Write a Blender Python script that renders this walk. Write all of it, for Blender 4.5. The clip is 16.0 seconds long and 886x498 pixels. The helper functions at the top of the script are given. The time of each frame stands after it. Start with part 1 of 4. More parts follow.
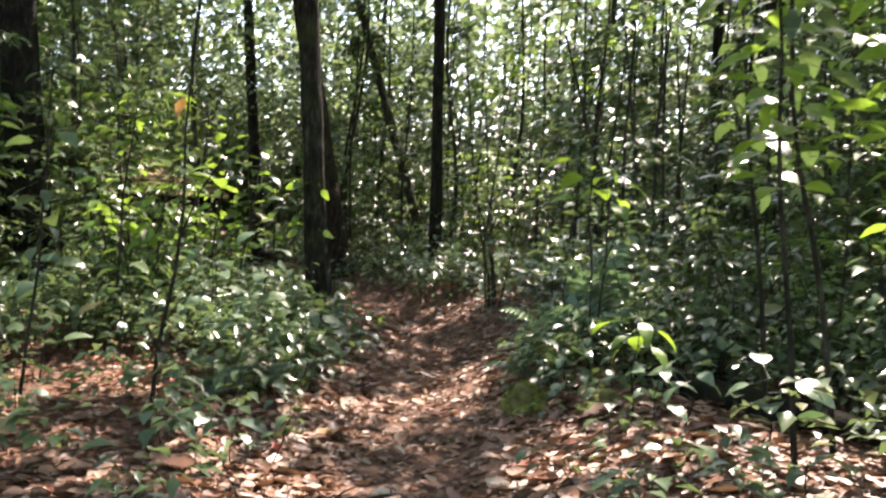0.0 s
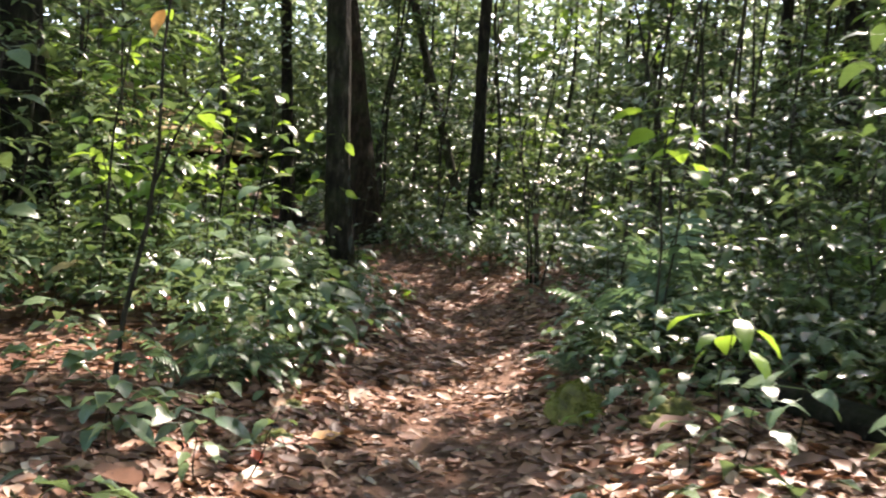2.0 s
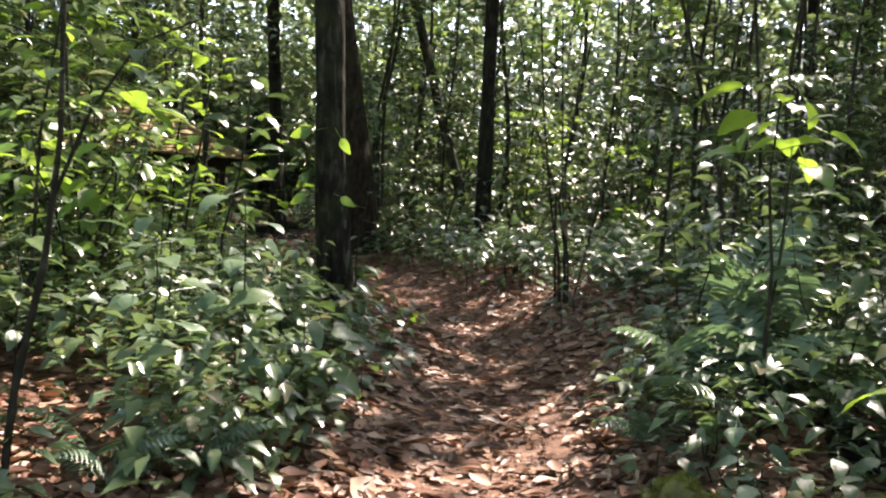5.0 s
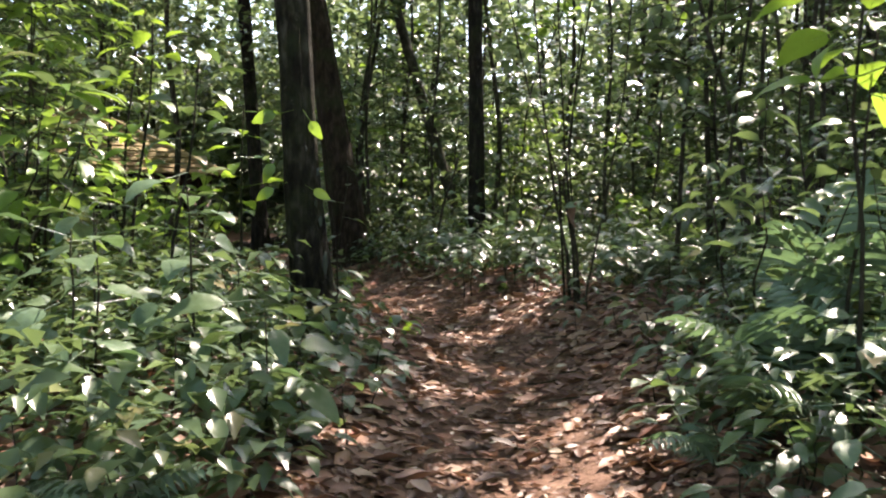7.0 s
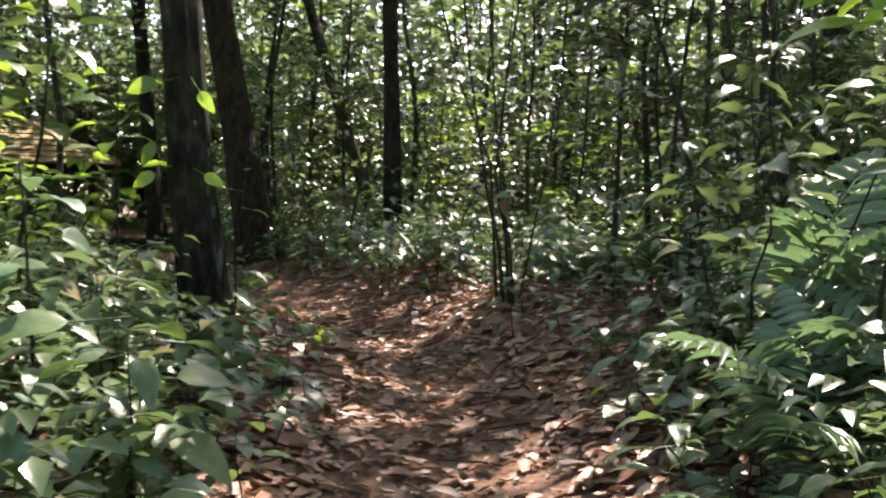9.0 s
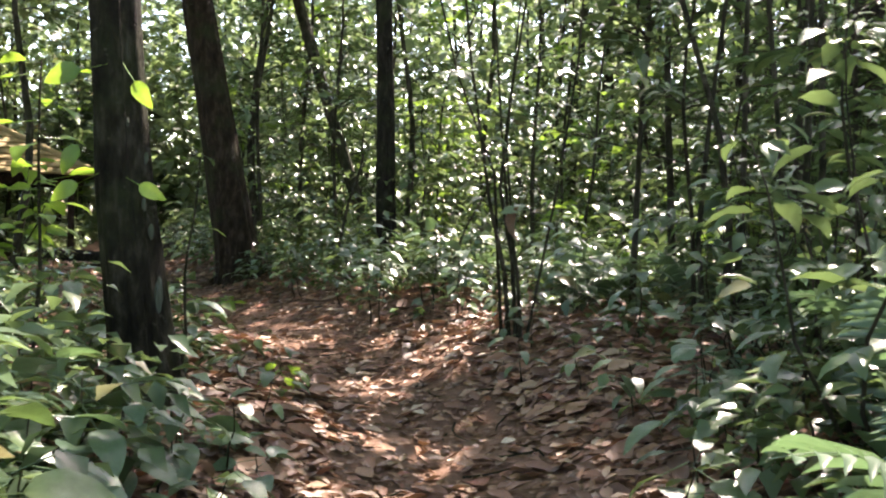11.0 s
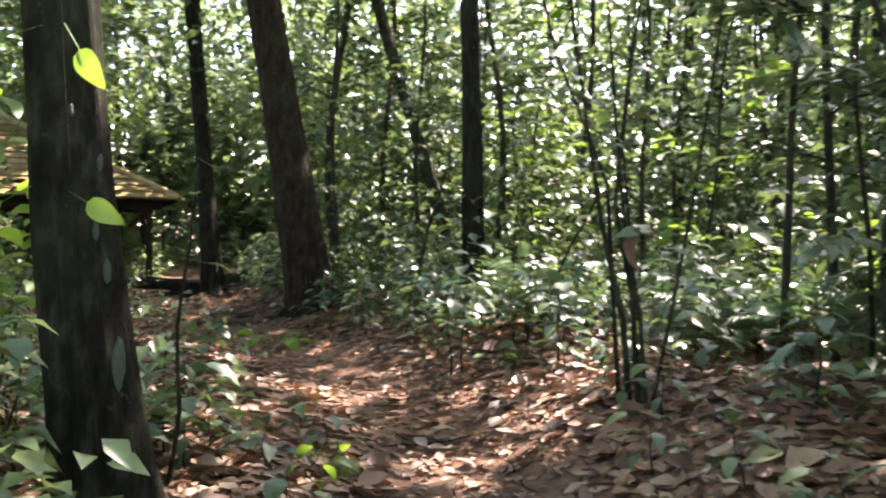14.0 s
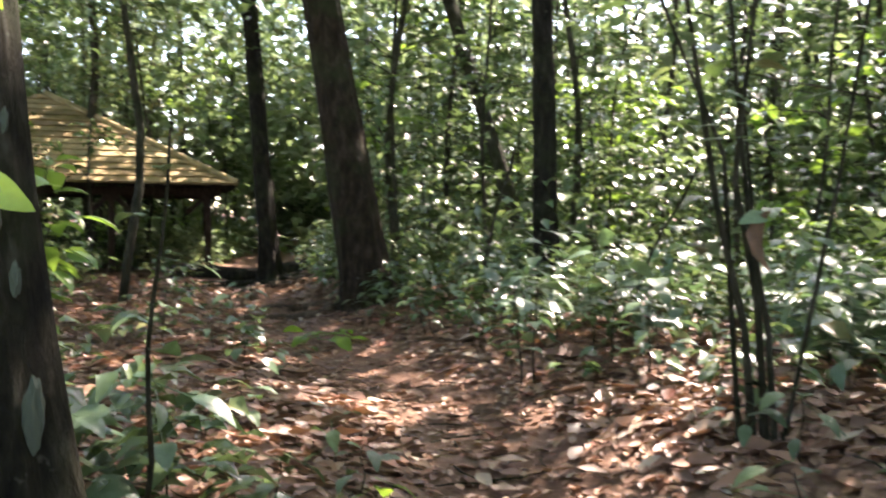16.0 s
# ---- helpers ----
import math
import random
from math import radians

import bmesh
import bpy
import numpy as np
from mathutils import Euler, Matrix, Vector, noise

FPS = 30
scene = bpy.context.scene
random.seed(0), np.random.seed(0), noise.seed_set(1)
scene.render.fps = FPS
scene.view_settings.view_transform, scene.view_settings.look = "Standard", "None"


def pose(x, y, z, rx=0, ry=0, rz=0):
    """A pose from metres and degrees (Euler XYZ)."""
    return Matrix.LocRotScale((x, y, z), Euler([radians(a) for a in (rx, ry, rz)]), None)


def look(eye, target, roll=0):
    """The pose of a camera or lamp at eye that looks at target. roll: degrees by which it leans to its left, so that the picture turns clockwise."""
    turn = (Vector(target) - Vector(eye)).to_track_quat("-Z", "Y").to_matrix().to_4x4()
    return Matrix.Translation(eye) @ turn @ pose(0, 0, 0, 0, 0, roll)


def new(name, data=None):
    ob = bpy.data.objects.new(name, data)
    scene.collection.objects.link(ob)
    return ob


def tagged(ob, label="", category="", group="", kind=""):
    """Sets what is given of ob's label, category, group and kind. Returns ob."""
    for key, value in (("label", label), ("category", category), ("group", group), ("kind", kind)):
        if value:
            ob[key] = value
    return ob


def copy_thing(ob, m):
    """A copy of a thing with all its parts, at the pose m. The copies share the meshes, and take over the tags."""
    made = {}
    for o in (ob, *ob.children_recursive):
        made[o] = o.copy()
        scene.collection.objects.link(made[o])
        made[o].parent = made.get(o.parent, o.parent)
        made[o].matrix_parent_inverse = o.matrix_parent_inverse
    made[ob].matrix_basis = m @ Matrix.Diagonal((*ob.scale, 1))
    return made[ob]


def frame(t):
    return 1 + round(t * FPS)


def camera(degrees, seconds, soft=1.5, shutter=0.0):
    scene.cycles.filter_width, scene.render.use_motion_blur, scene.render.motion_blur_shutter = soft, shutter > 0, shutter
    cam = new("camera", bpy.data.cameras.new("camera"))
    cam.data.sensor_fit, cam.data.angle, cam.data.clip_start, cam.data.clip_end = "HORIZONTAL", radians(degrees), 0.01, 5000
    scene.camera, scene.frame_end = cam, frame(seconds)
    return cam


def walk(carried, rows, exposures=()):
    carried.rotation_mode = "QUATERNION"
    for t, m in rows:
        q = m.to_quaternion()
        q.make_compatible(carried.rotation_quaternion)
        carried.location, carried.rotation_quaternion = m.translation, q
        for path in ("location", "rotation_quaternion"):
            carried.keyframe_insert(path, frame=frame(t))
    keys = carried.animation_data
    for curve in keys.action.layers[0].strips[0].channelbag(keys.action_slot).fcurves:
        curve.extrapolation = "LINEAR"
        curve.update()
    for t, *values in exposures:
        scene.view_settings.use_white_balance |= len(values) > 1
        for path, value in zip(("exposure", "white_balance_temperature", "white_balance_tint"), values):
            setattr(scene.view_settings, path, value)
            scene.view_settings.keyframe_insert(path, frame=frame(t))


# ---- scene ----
cam = camera(52.6, 16.0, 2.1, 0.4)

PATH = [
    (0, (1.047, 3.852, 1.543), (0.833, 5.839, 1.474), 2.9),
    (0.5, (1.075, 4.169, 1.512), (0.802, 6.144, 1.362), 3.5),
    (1, (1.019, 4.493, 1.508), (0.895, 6.486, 1.394), 5.3),
    (1.5, (0.971, 4.761, 1.475), (0.783, 6.75, 1.369), 5.2),
    (2, (0.924, 5.116, 1.461), (0.629, 7.089, 1.32), 5.1),
    (2.5, (0.835, 5.396, 1.438), (0.466, 7.356, 1.287), 4.7),
    (2.6, (0.801, 5.444, 1.443), (0.437, 7.404, 1.281), 4.8),
    (2.7, (0.758, 5.514, 1.447), (0.367, 7.467, 1.265), 4.4),
    (3, (0.657, 5.687, 1.436), (0.237, 7.632, 1.238), 2.3),
    (3.5, (0.616, 5.891, 1.471), (0.257, 7.849, 1.276), 2.9),
    (4, (0.607, 6.216, 1.489), (0.202, 8.168, 1.322), 3.7),
    (4.5, (0.584, 6.479, 1.483), (0.226, 8.438, 1.3), 4.5),
    (4.7, (0.534, 6.56, 1.486), (0.232, 8.532, 1.346), 4.9),
    (6.8, (0.392, 7.623, 1.249), (0.112, 9.597, 1.095), 1.9),
    (7, (0.352, 7.711, 1.255), (0.082, 9.69, 1.15), 1.3),
    (7.5, (0.31, 7.915, 1.237), (0.071, 9.893, 1.065), 2.3),
    (8, (0.277, 8.191, 1.229), (0.01, 10.169, 1.091), 1.1),
    (8.5, (0.233, 8.42, 1.214), (0.0, 10.4, 1.062), 2.1),
    (9, (0.162, 8.678, 1.212), (0.093, 10.673, 1.099), 1.3),
    (9.2, (0.168, 8.759, 1.219), (0.115, 10.755, 1.106), 1.4),
    (11.3, (0.151, 9.882, 1.236), (0.072, 11.879, 1.152), 1.6),
    (11.5, (0.175, 9.981, 1.226), (0.048, 11.974, 1.104), 2.3),
    (12, (0.206, 10.249, 1.267), (-0.038, 12.23, 1.149), 0.2),
    (12.5, (0.203, 10.434, 1.257), (-0.035, 12.418, 1.166), 2.0),
    (13, (0.125, 10.678, 1.239), (-0.046, 12.669, 1.152), 0.1),
    (13.5, (0.061, 10.897, 1.24), (-0.026, 12.893, 1.15), 1.1),
    (14, (0.094, 11.226, 1.249), (-0.188, 13.206, 1.206), 0.9),
    (14.5, (0.081, 11.452, 1.229), (-0.271, 13.419, 1.168), 1.5),
    (15, (-0.017, 11.744, 1.208), (-0.327, 13.719, 1.152), 1.8),
    (15.5, (-0.073, 11.969, 1.258), (-0.342, 13.947, 1.138), 1.1),
    (16, (-0.039, 12.216, 1.252), (-0.473, 14.167, 1.174), 0.6),
]
walk(cam, [(t, look(eye, target, roll)) for t, eye, target, roll in PATH], [(0.0, 2.55, 7200, 21), (4.5, 2.6, 7200, 21), (9.0, 2.65, 7200, 20), (11.5, 3.25, 7200, 20), (13.5, 3.3, 7200, 20), (16.0, 3.45, 7200, 21)])

# ---- world, sun, exposure ----
SUN_EL, SUN_AZ = radians(52), radians(24)      # azimuth from +y towards +x
SUN_DIR = Vector((math.sin(SUN_AZ) * math.cos(SUN_EL), math.cos(SUN_AZ) * math.cos(SUN_EL), math.sin(SUN_EL)))
world = bpy.data.worlds.new("sky")
scene.world = world
world.use_nodes = True
wn = world.node_tree.nodes
sky = wn.new("ShaderNodeTexSky")
sky.sky_type = "NISHITA"
sky.sun_disc = False
sky.sun_elevation, sky.sun_rotation = SUN_EL, SUN_AZ
wn["Background"].inputs[1].default_value = 0.15
world.node_tree.links.new(sky.outputs[0], wn["Background"].inputs[0])
sun = new("sun", bpy.data.lights.new("sun", "SUN"))
sun.data.energy, sun.data.angle, sun.data.color = 3.4, radians(0.53), (1.0, 0.95, 0.86)
sun.matrix_world = look(SUN_DIR * 60, (0, 0, 0))

rng = np.random.default_rng(7)


# ---- materials ----
def material(name, rough=0.6, spec=0.4):
    m = bpy.data.materials.new(name)
    m.use_nodes = True
    n = m.node_tree.nodes
    p = n["Principled BSDF"]
    p.inputs["Roughness"].default_value = rough
    p.inputs["Specular IOR Level"].default_value = spec
    return m, n, m.node_tree.links, p


def ramp(n, stops, mode="LINEAR"):
    r = n.new("ShaderNodeValToRGB")
    r.color_ramp.interpolation = mode
    e = r.color_ramp.elements
    while len(e) < len(stops):
        e.new(0.5)
    for k, (at, c) in enumerate(stops):
        e[k].position, e[k].color = at, (*c, 1)
    return r


def noise_tex(n, l, scale, detail=4, coord="Object", stretch=None, rough=0.6):
    c = n.new("ShaderNodeTexCoord")
    t = n.new("ShaderNodeTexNoise")
    t.inputs["Scale"].default_value, t.inputs["Detail"].default_value, t.inputs["Roughness"].default_value = scale, detail, rough
    if stretch:
        mp = n.new("ShaderNodeMapping")
        mp.inputs["Scale"].default_value = stretch
        l.new(c.outputs[coord], mp.inputs[0])
        l.new(mp.outputs[0], t.inputs["Vector"])
    else:
        l.new(c.outputs[coord], t.inputs["Vector"])
    return t


def mix(n, l, a, b, fac, kind="MIX"):
    x = n.new("ShaderNodeMix")
    x.data_type, x.blend_type = "RGBA", kind
    for sock, v in ((x.inputs[0], fac), (x.inputs[6], a), (x.inputs[7], b)):
        if isinstance(v, (int, float)):
            sock.default_value = v
        elif isinstance(v, tuple):
            sock.default_value = (*v, 1)
        else:
            l.new(v, sock)
    return x.outputs[2]


def bump(n, l, height, p, strength, dist):
    b = n.new("ShaderNodeBump")
    b.inputs["Strength"].default_value, b.inputs["Distance"].default_value = strength, dist
    l.new(height, b.inputs["Height"])
    l.new(b.outputs[0], p.inputs["Normal"])


def leaf_material(name, stops, rough=0.25, through_light=0.26, glow=(0.20, 0.30, 0.09), island=True, spec=0.6):
    """A leaf: gloss on top, light passing through it, every leaf a little different."""
    m, n, l, p = material(name, rough, spec)
    if island:
        g = n.new("ShaderNodeNewGeometry")
        rnd = g.outputs["Random Per Island"]
    else:
        g = n.new("ShaderNodeObjectInfo")
        rnd = g.outputs["Random"]
    r = ramp(n, stops)
    l.new(rnd, r.inputs[0])
    t = noise_tex(n, l, 9, 4)
    blot = ramp(n, [(0.35, (0.7, 0.72, 0.7)), (0.62, (1.1, 1.1, 1.05))])
    l.new(t.outputs[0], blot.inputs[0])
    col = mix(n, l, r.outputs[0], blot.outputs[0], 0.8, "MULTIPLY")
    l.new(col, p.inputs["Base Color"])
    fine = noise_tex(n, l, 60, 2)
    bump(n, l, fine.outputs[0], p, 0.25, 0.004)
    tr = n.new("ShaderNodeBsdfTranslucent")
    l.new(mix(n, l, r.outputs[0], glow, 0.65), tr.inputs[0])
    mx = n.new("ShaderNodeMixShader")
    mx.inputs[0].default_value = through_light
    l.new(p.outputs[0], mx.inputs[1])
    l.new(tr.outputs[0], mx.inputs[2])
    l.new(mx.outputs[0], n["Material Output"].inputs[0])
    return m


GREENS = [(0.0, (0.036, 0.062, 0.034)), (0.3, (0.062, 0.100, 0.052)), (0.7, (0.095, 0.140, 0.070)), (0.93, (0.13, 0.18, 0.075)), (1.0, (0.17, 0.14, 0.07))]
LIGHT_GREENS = [(0.0, (0.07, 0.15, 0.03)), (0.5, (0.10, 0.20, 0.035)), (1.0, (0.15, 0.26, 0.04))]
BLUE_GREENS = [(0.0, (0.065, 0.115, 0.072)), (0.5, (0.095, 0.15, 0.09)), (1.0, (0.125, 0.18, 0.10))]
MAT_FOLIAGE = leaf_material("foliage", GREENS)
MAT_LEAF = leaf_material("broad_leaf", BLUE_GREENS, 0.3, 0.22, (0.15, 0.28, 0.08), False)
MAT_LEAF_MID = leaf_material("herb_leaf", GREENS, 0.3, 0.25, (0.18, 0.3, 0.06), False)
MAT_LIGHT_LEAF = leaf_material("young_leaf", LIGHT_GREENS, 0.35, 0.5, (0.36, 0.55, 0.05), False)
MAT_LIGHT_FOLIAGE = leaf_material("young_foliage", LIGHT_GREENS, 0.4, 0.42, (0.30, 0.46, 0.06))
# fern green made paler, with the fronds' gloss put into the base colour
MAT_FERN = leaf_material("fern_green", [(0.0, (0.075, 0.13, 0.085)), (1.0, (0.12, 0.18, 0.12))], 0.36, 0.28, (0.18, 0.32, 0.11))
MAT_FAR = leaf_material("far_foliage", [(0.0, (0.06, 0.10, 0.05)), (0.5, (0.10, 0.15, 0.075)), (1.0, (0.17, 0.22, 0.12))], 0.4, 0.4, (0.30, 0.40, 0.15))
MAT_MOSS = leaf_material("moss", [(0.0, (0.07, 0.08, 0.02)), (0.5, (0.14, 0.15, 0.035)), (1.0, (0.22, 0.21, 0.06))], 0.8, 0.2, (0.3, 0.33, 0.06), True, 0.1)
MAT_CANOPY = leaf_material("canopy_foliage", GREENS, 0.5, 0.3, (0.25, 0.4, 0.05))
DRY = [(0.0, (0.075, 0.038, 0.028)), (0.25, (0.145, 0.070, 0.048)), (0.5, (0.22, 0.112, 0.076)), (0.72, (0.29, 0.16, 0.105)), (0.87, (0.36, 0.24, 0.17)), (0.94, (0.22, 0.07, 0.045)), (1.0, (0.52, 0.43, 0.34))]
MAT_LITTER = leaf_material("dry_litter", DRY, 0.5, 0.08, (0.5, 0.25, 0.1), True, 0.35)
MAT_DRY_LEAF = leaf_material("dry_leaf", DRY, 0.5, 0.08, (0.5, 0.25, 0.1), False, 0.35)
MAT_RED_LEAF = leaf_material("red_leaf", [(0.0, (0.42, 0.05, 0.025)), (1.0, (0.55, 0.10, 0.05))], 0.5, 0.15, (0.7, 0.1, 0.03), False)
MAT_BROWN_LEAF = leaf_material("brown_leaf", [(0.0, (0.10, 0.052, 0.032)), (1.0, (0.13, 0.07, 0.042))], 0.6, 0.1, (0.3, 0.14, 0.06), False, 0.3)
MAT_TAN_LEAF = leaf_material("tan_leaf", [(0.0, (0.5, 0.27, 0.11)), (1.0, (0.58, 0.34, 0.14))], 0.5, 0.2, (0.7, 0.35, 0.08), False)


def bark_material(name, dark, mid, pale, moss=0.55):
    m, n, l, p = material(name, 0.9, 0.12)
    a = noise_tex(n, l, 7, 8, stretch=(2.2, 2.2, 0.8))
    r = ramp(n, [(0.34, dark), (0.52, mid), (0.72, pale)])
    l.new(a.outputs[0], r.inputs[0])
    b = noise_tex(n, l, 2.3, 5)
    mr = ramp(n, [(0.5, (0, 0, 0)), (0.68, (moss, moss, moss))])
    l.new(b.outputs[0], mr.inputs[0])
    c1 = mix(n, l, r.outputs[0], (0.034, 0.044, 0.018), mr.outputs[0])
    s = noise_tex(n, l, 13, 3)
    sr = ramp(n, [(0.68, (0, 0, 0)), (0.76, (0.5, 0.5, 0.5))])
    l.new(s.outputs[0], sr.inputs[0])
    l.new(mix(n, l, c1, (0.13, 0.135, 0.11), sr.outputs[0]), p.inputs["Base Color"])
    f = noise_tex(n, l, 14, 8, stretch=(2.2, 2.2, 0.8), rough=0.7)
    bump(n, l, f.outputs[0], p, 1.0, 0.06)
    return m


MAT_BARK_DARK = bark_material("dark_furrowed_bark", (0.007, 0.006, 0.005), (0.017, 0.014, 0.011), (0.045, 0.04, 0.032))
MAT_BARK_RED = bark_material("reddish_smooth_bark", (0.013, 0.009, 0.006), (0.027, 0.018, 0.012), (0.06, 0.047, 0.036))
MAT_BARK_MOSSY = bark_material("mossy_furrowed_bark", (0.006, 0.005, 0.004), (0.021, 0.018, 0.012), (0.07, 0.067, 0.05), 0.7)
MAT_BARK_POLE = bark_material("pole_bark", (0.016, 0.016, 0.011), (0.04, 0.037, 0.026), (0.10, 0.094, 0.07), 0.5)
MAT_STEM = bark_material("stem_bark", (0.016, 0.015, 0.010), (0.034, 0.031, 0.02), (0.08, 0.074, 0.055), 0.3)
MAT_ROOT = bark_material("root_bark", (0.05, 0.032, 0.022), (0.10, 0.07, 0.05), (0.19, 0.14, 0.10), 0.1)
MAT_LICHEN = material("pale_lichen", 0.9, 0.2)[0]
MAT_LICHEN.node_tree.nodes["Principled BSDF"].inputs["Base Color"].default_value = (0.05, 0.06, 0.045, 1)


def soil_material():
    m, n, l, p = material("forest_soil", 0.95, 0.15)
    a = noise_tex(n, l, 1.1, 6)
    r = ramp(n, [(0.3, (0.115, 0.068, 0.05)), (0.5, (0.18, 0.11, 0.082)), (0.7, (0.25, 0.162, 0.122))])
    l.new(a.outputs[0], r.inputs[0])
    b = noise_tex(n, l, 26, 8, rough=0.7)
    br = ramp(n, [(0.3, (0.55, 0.5, 0.48)), (0.7, (1.25, 1.2, 1.15))])
    l.new(b.outputs[0], br.inputs[0])
    l.new(mix(n, l, r.outputs[0], br.outputs[0], 1.0, "MULTIPLY"), p.inputs["Base Color"])
    bump(n, l, b.outputs[0], p, 0.8, 0.03)
    return m


def rock_material():
    m, n, l, p = material("mossy_rock", 0.9, 0.2)
    a = noise_tex(n, l, 6, 6)
    r = ramp(n, [(0.32, (0.05, 0.042, 0.028)), (0.44, (0.12, 0.12, 0.04)), (0.6, (0.22, 0.22, 0.065))])
    l.new(a.outputs[0], r.inputs[0])
    l.new(r.outputs[0], p.inputs["Base Color"])
    b = noise_tex(n, l, 45, 6)
    bump(n, l, b.outputs[0], p, 0.9, 0.02)
    return m


def roof_material():
    m, n, l, p = material("weathered_roof_tile", 0.8, 0.3)
    o = n.new("ShaderNodeObjectInfo")
    r = ramp(n, [(0.0, (0.20, 0.135, 0.07)), (0.5, (0.27, 0.19, 0.095)), (1.0, (0.33, 0.25, 0.14))])
    l.new(o.outputs["Random"], r.inputs[0])
    a = noise_tex(n, l, 3.5, 6)
    ar = ramp(n, [(0.35, (0.55, 0.6, 0.45)), (0.65, (1.15, 1.1, 1.05))])
    l.new(a.outputs[0], ar.inputs[0])
    l.new(mix(n, l, r.outputs[0], ar.outputs[0], 1.0, "MULTIPLY"), p.inputs["Base Color"])
    return m


MAT_SOIL, MAT_ROCK, MAT_ROOF = soil_material(), rock_material(), roof_material()
MAT_POST = bark_material("dark_stained_timber", (0.02, 0.012, 0.009), (0.04, 0.025, 0.018), (0.07, 0.05, 0.04), 0.0)


# ---- mesh builders ----
def tri_mesh(name, v, t, mat, smooth=True):
    v, t = np.asarray(v, dtype=np.float32), np.asarray(t, dtype=np.int32)
    me = bpy.data.meshes.new(name)
    me.vertices.add(len(v))
    me.vertices.foreach_set("co", v.ravel())
    me.loops.add(3 * len(t))
    me.loops.foreach_set("vertex_index", t.ravel())
    me.polygons.add(len(t))
    me.polygons.foreach_set("loop_start", np.arange(0, 3 * len(t), 3, dtype=np.int32))
    me.update(calc_edges=True)
    me.validate()
    me.polygons.foreach_set("use_smooth", np.full(len(t), smooth))
    me.materials.append(mat)
    return me


def joined(pieces):
    vs, ts, k = [], [], 0
    for v, t in pieces:
        vs.append(v)
        ts.append(np.asarray(t) + k)
        k += len(v)
    return np.concatenate(vs), np.concatenate(ts)


# leaf outlines: along +y, face up; length 1, full width 1
OVATE_V = np.array([(0, 0, 0), (-.36, .2, .07), (0, .22, 0), (.36, .2, .07), (-.48, .5, .06), (0, .52, -.03), (.48, .5, .06),
                    (-.25, .8, -.04), (0, .8, -.12), (.25, .8, -.04), (0, 1.0, -.24)], float)
OVATE_T = np.array([(0, 2, 1), (0, 3, 2), (1, 2, 5), (1, 5, 4), (2, 3, 6), (2, 6, 5), (4, 5, 8), (4, 8, 7), (5, 6, 9), (5, 9, 8), (7, 8, 10), (8, 9, 10)])
def fine_leaf(stations=9):
    """A broad pointed leaf with a sunken midrib, raised halves and a drooping tip."""
    v, t = [], []
    for i in range(stations + 1):
        f = i / stations
        half = .5 * math.sin(math.pi * f ** .8) ** .75 * (1 - .25 * f) * 1.12 if 0 < i < stations else .004
        droop = .05 * math.sin(math.pi * f) - .22 * f ** 2.2
        for u in (-1, -.5, 0, .5, 1):
            v.append((half * u, f, droop + half * (.22 * abs(u) - .16 * u * u) + .012 * math.sin(f * 19) * abs(u)))
    for i in range(stations):
        for j in range(4):
            a = i * 5 + j
            t += [(a, a + 1, a + 6), (a, a + 6, a + 5)]
    return np.array(v), np.array(t)


FINE_V, FINE_T = fine_leaf()
SIMPLE_V = np.array([(0, 0, 0), (-.5, .45, .1), (0, .5, -.03), (.5, .45, .1), (0, 1, -.2)], float)
SIMPLE_T = np.array([(0, 2, 1), (0, 3, 2), (1, 2, 4), (2, 3, 4)])
CURL_V = np.array([(0, 0, 0.06), (-.45, .4, .16), (0, .5, 0), (.45, .45, .22), (0, 1, .14)], float)
CURLED_V = np.array([(0, 0, .05), (-.3, .18, .1), (.28, .2, .12), (-.5, .48, .2), (0, .5, 0), (.46, .52, .26), (-.3, .8, .13), (.26, .82, .2), (.03, 1.05, .16)], float)
CURLED_T = np.array([(0, 4, 1), (0, 2, 4), (1, 4, 3), (2, 5, 4), (3, 4, 6), (4, 5, 7), (4, 8, 6), (4, 7, 8)])
FAR_V = np.array([(0, 0, 0), (-.5, .45, .12), (.5, .45, .12), (0, 1, -.15)], float)
FAR_T = np.array([(0, 2, 1), (1, 2, 3)])


def unit(a):
    return a / np.maximum(np.linalg.norm(a, axis=-1, keepdims=True), 1e-9)


def leaves(p, d, up, length, width, tv=SIMPLE_V, tt=SIMPLE_T):
    """Many leaves at once: base points, directions, rough normals, lengths and widths."""
    p, d, up = np.asarray(p, float), unit(np.asarray(d, float)), np.asarray(up, float)
    s = unit(np.cross(d, up))
    nn = np.cross(s, d)
    length, width = np.asarray(length)[:, None, None], np.asarray(width)[:, None, None]
    v = p[:, None] + tv[None, :, 0:1] * width * s[:, None] + tv[None, :, 1:2] * length * d[:, None] + tv[None, :, 2:3] * length * nn[:, None]
    t = tt[None] + (np.arange(len(p)) * len(tv))[:, None, None]
    return v.reshape(-1, 3), t.reshape(-1, 3)


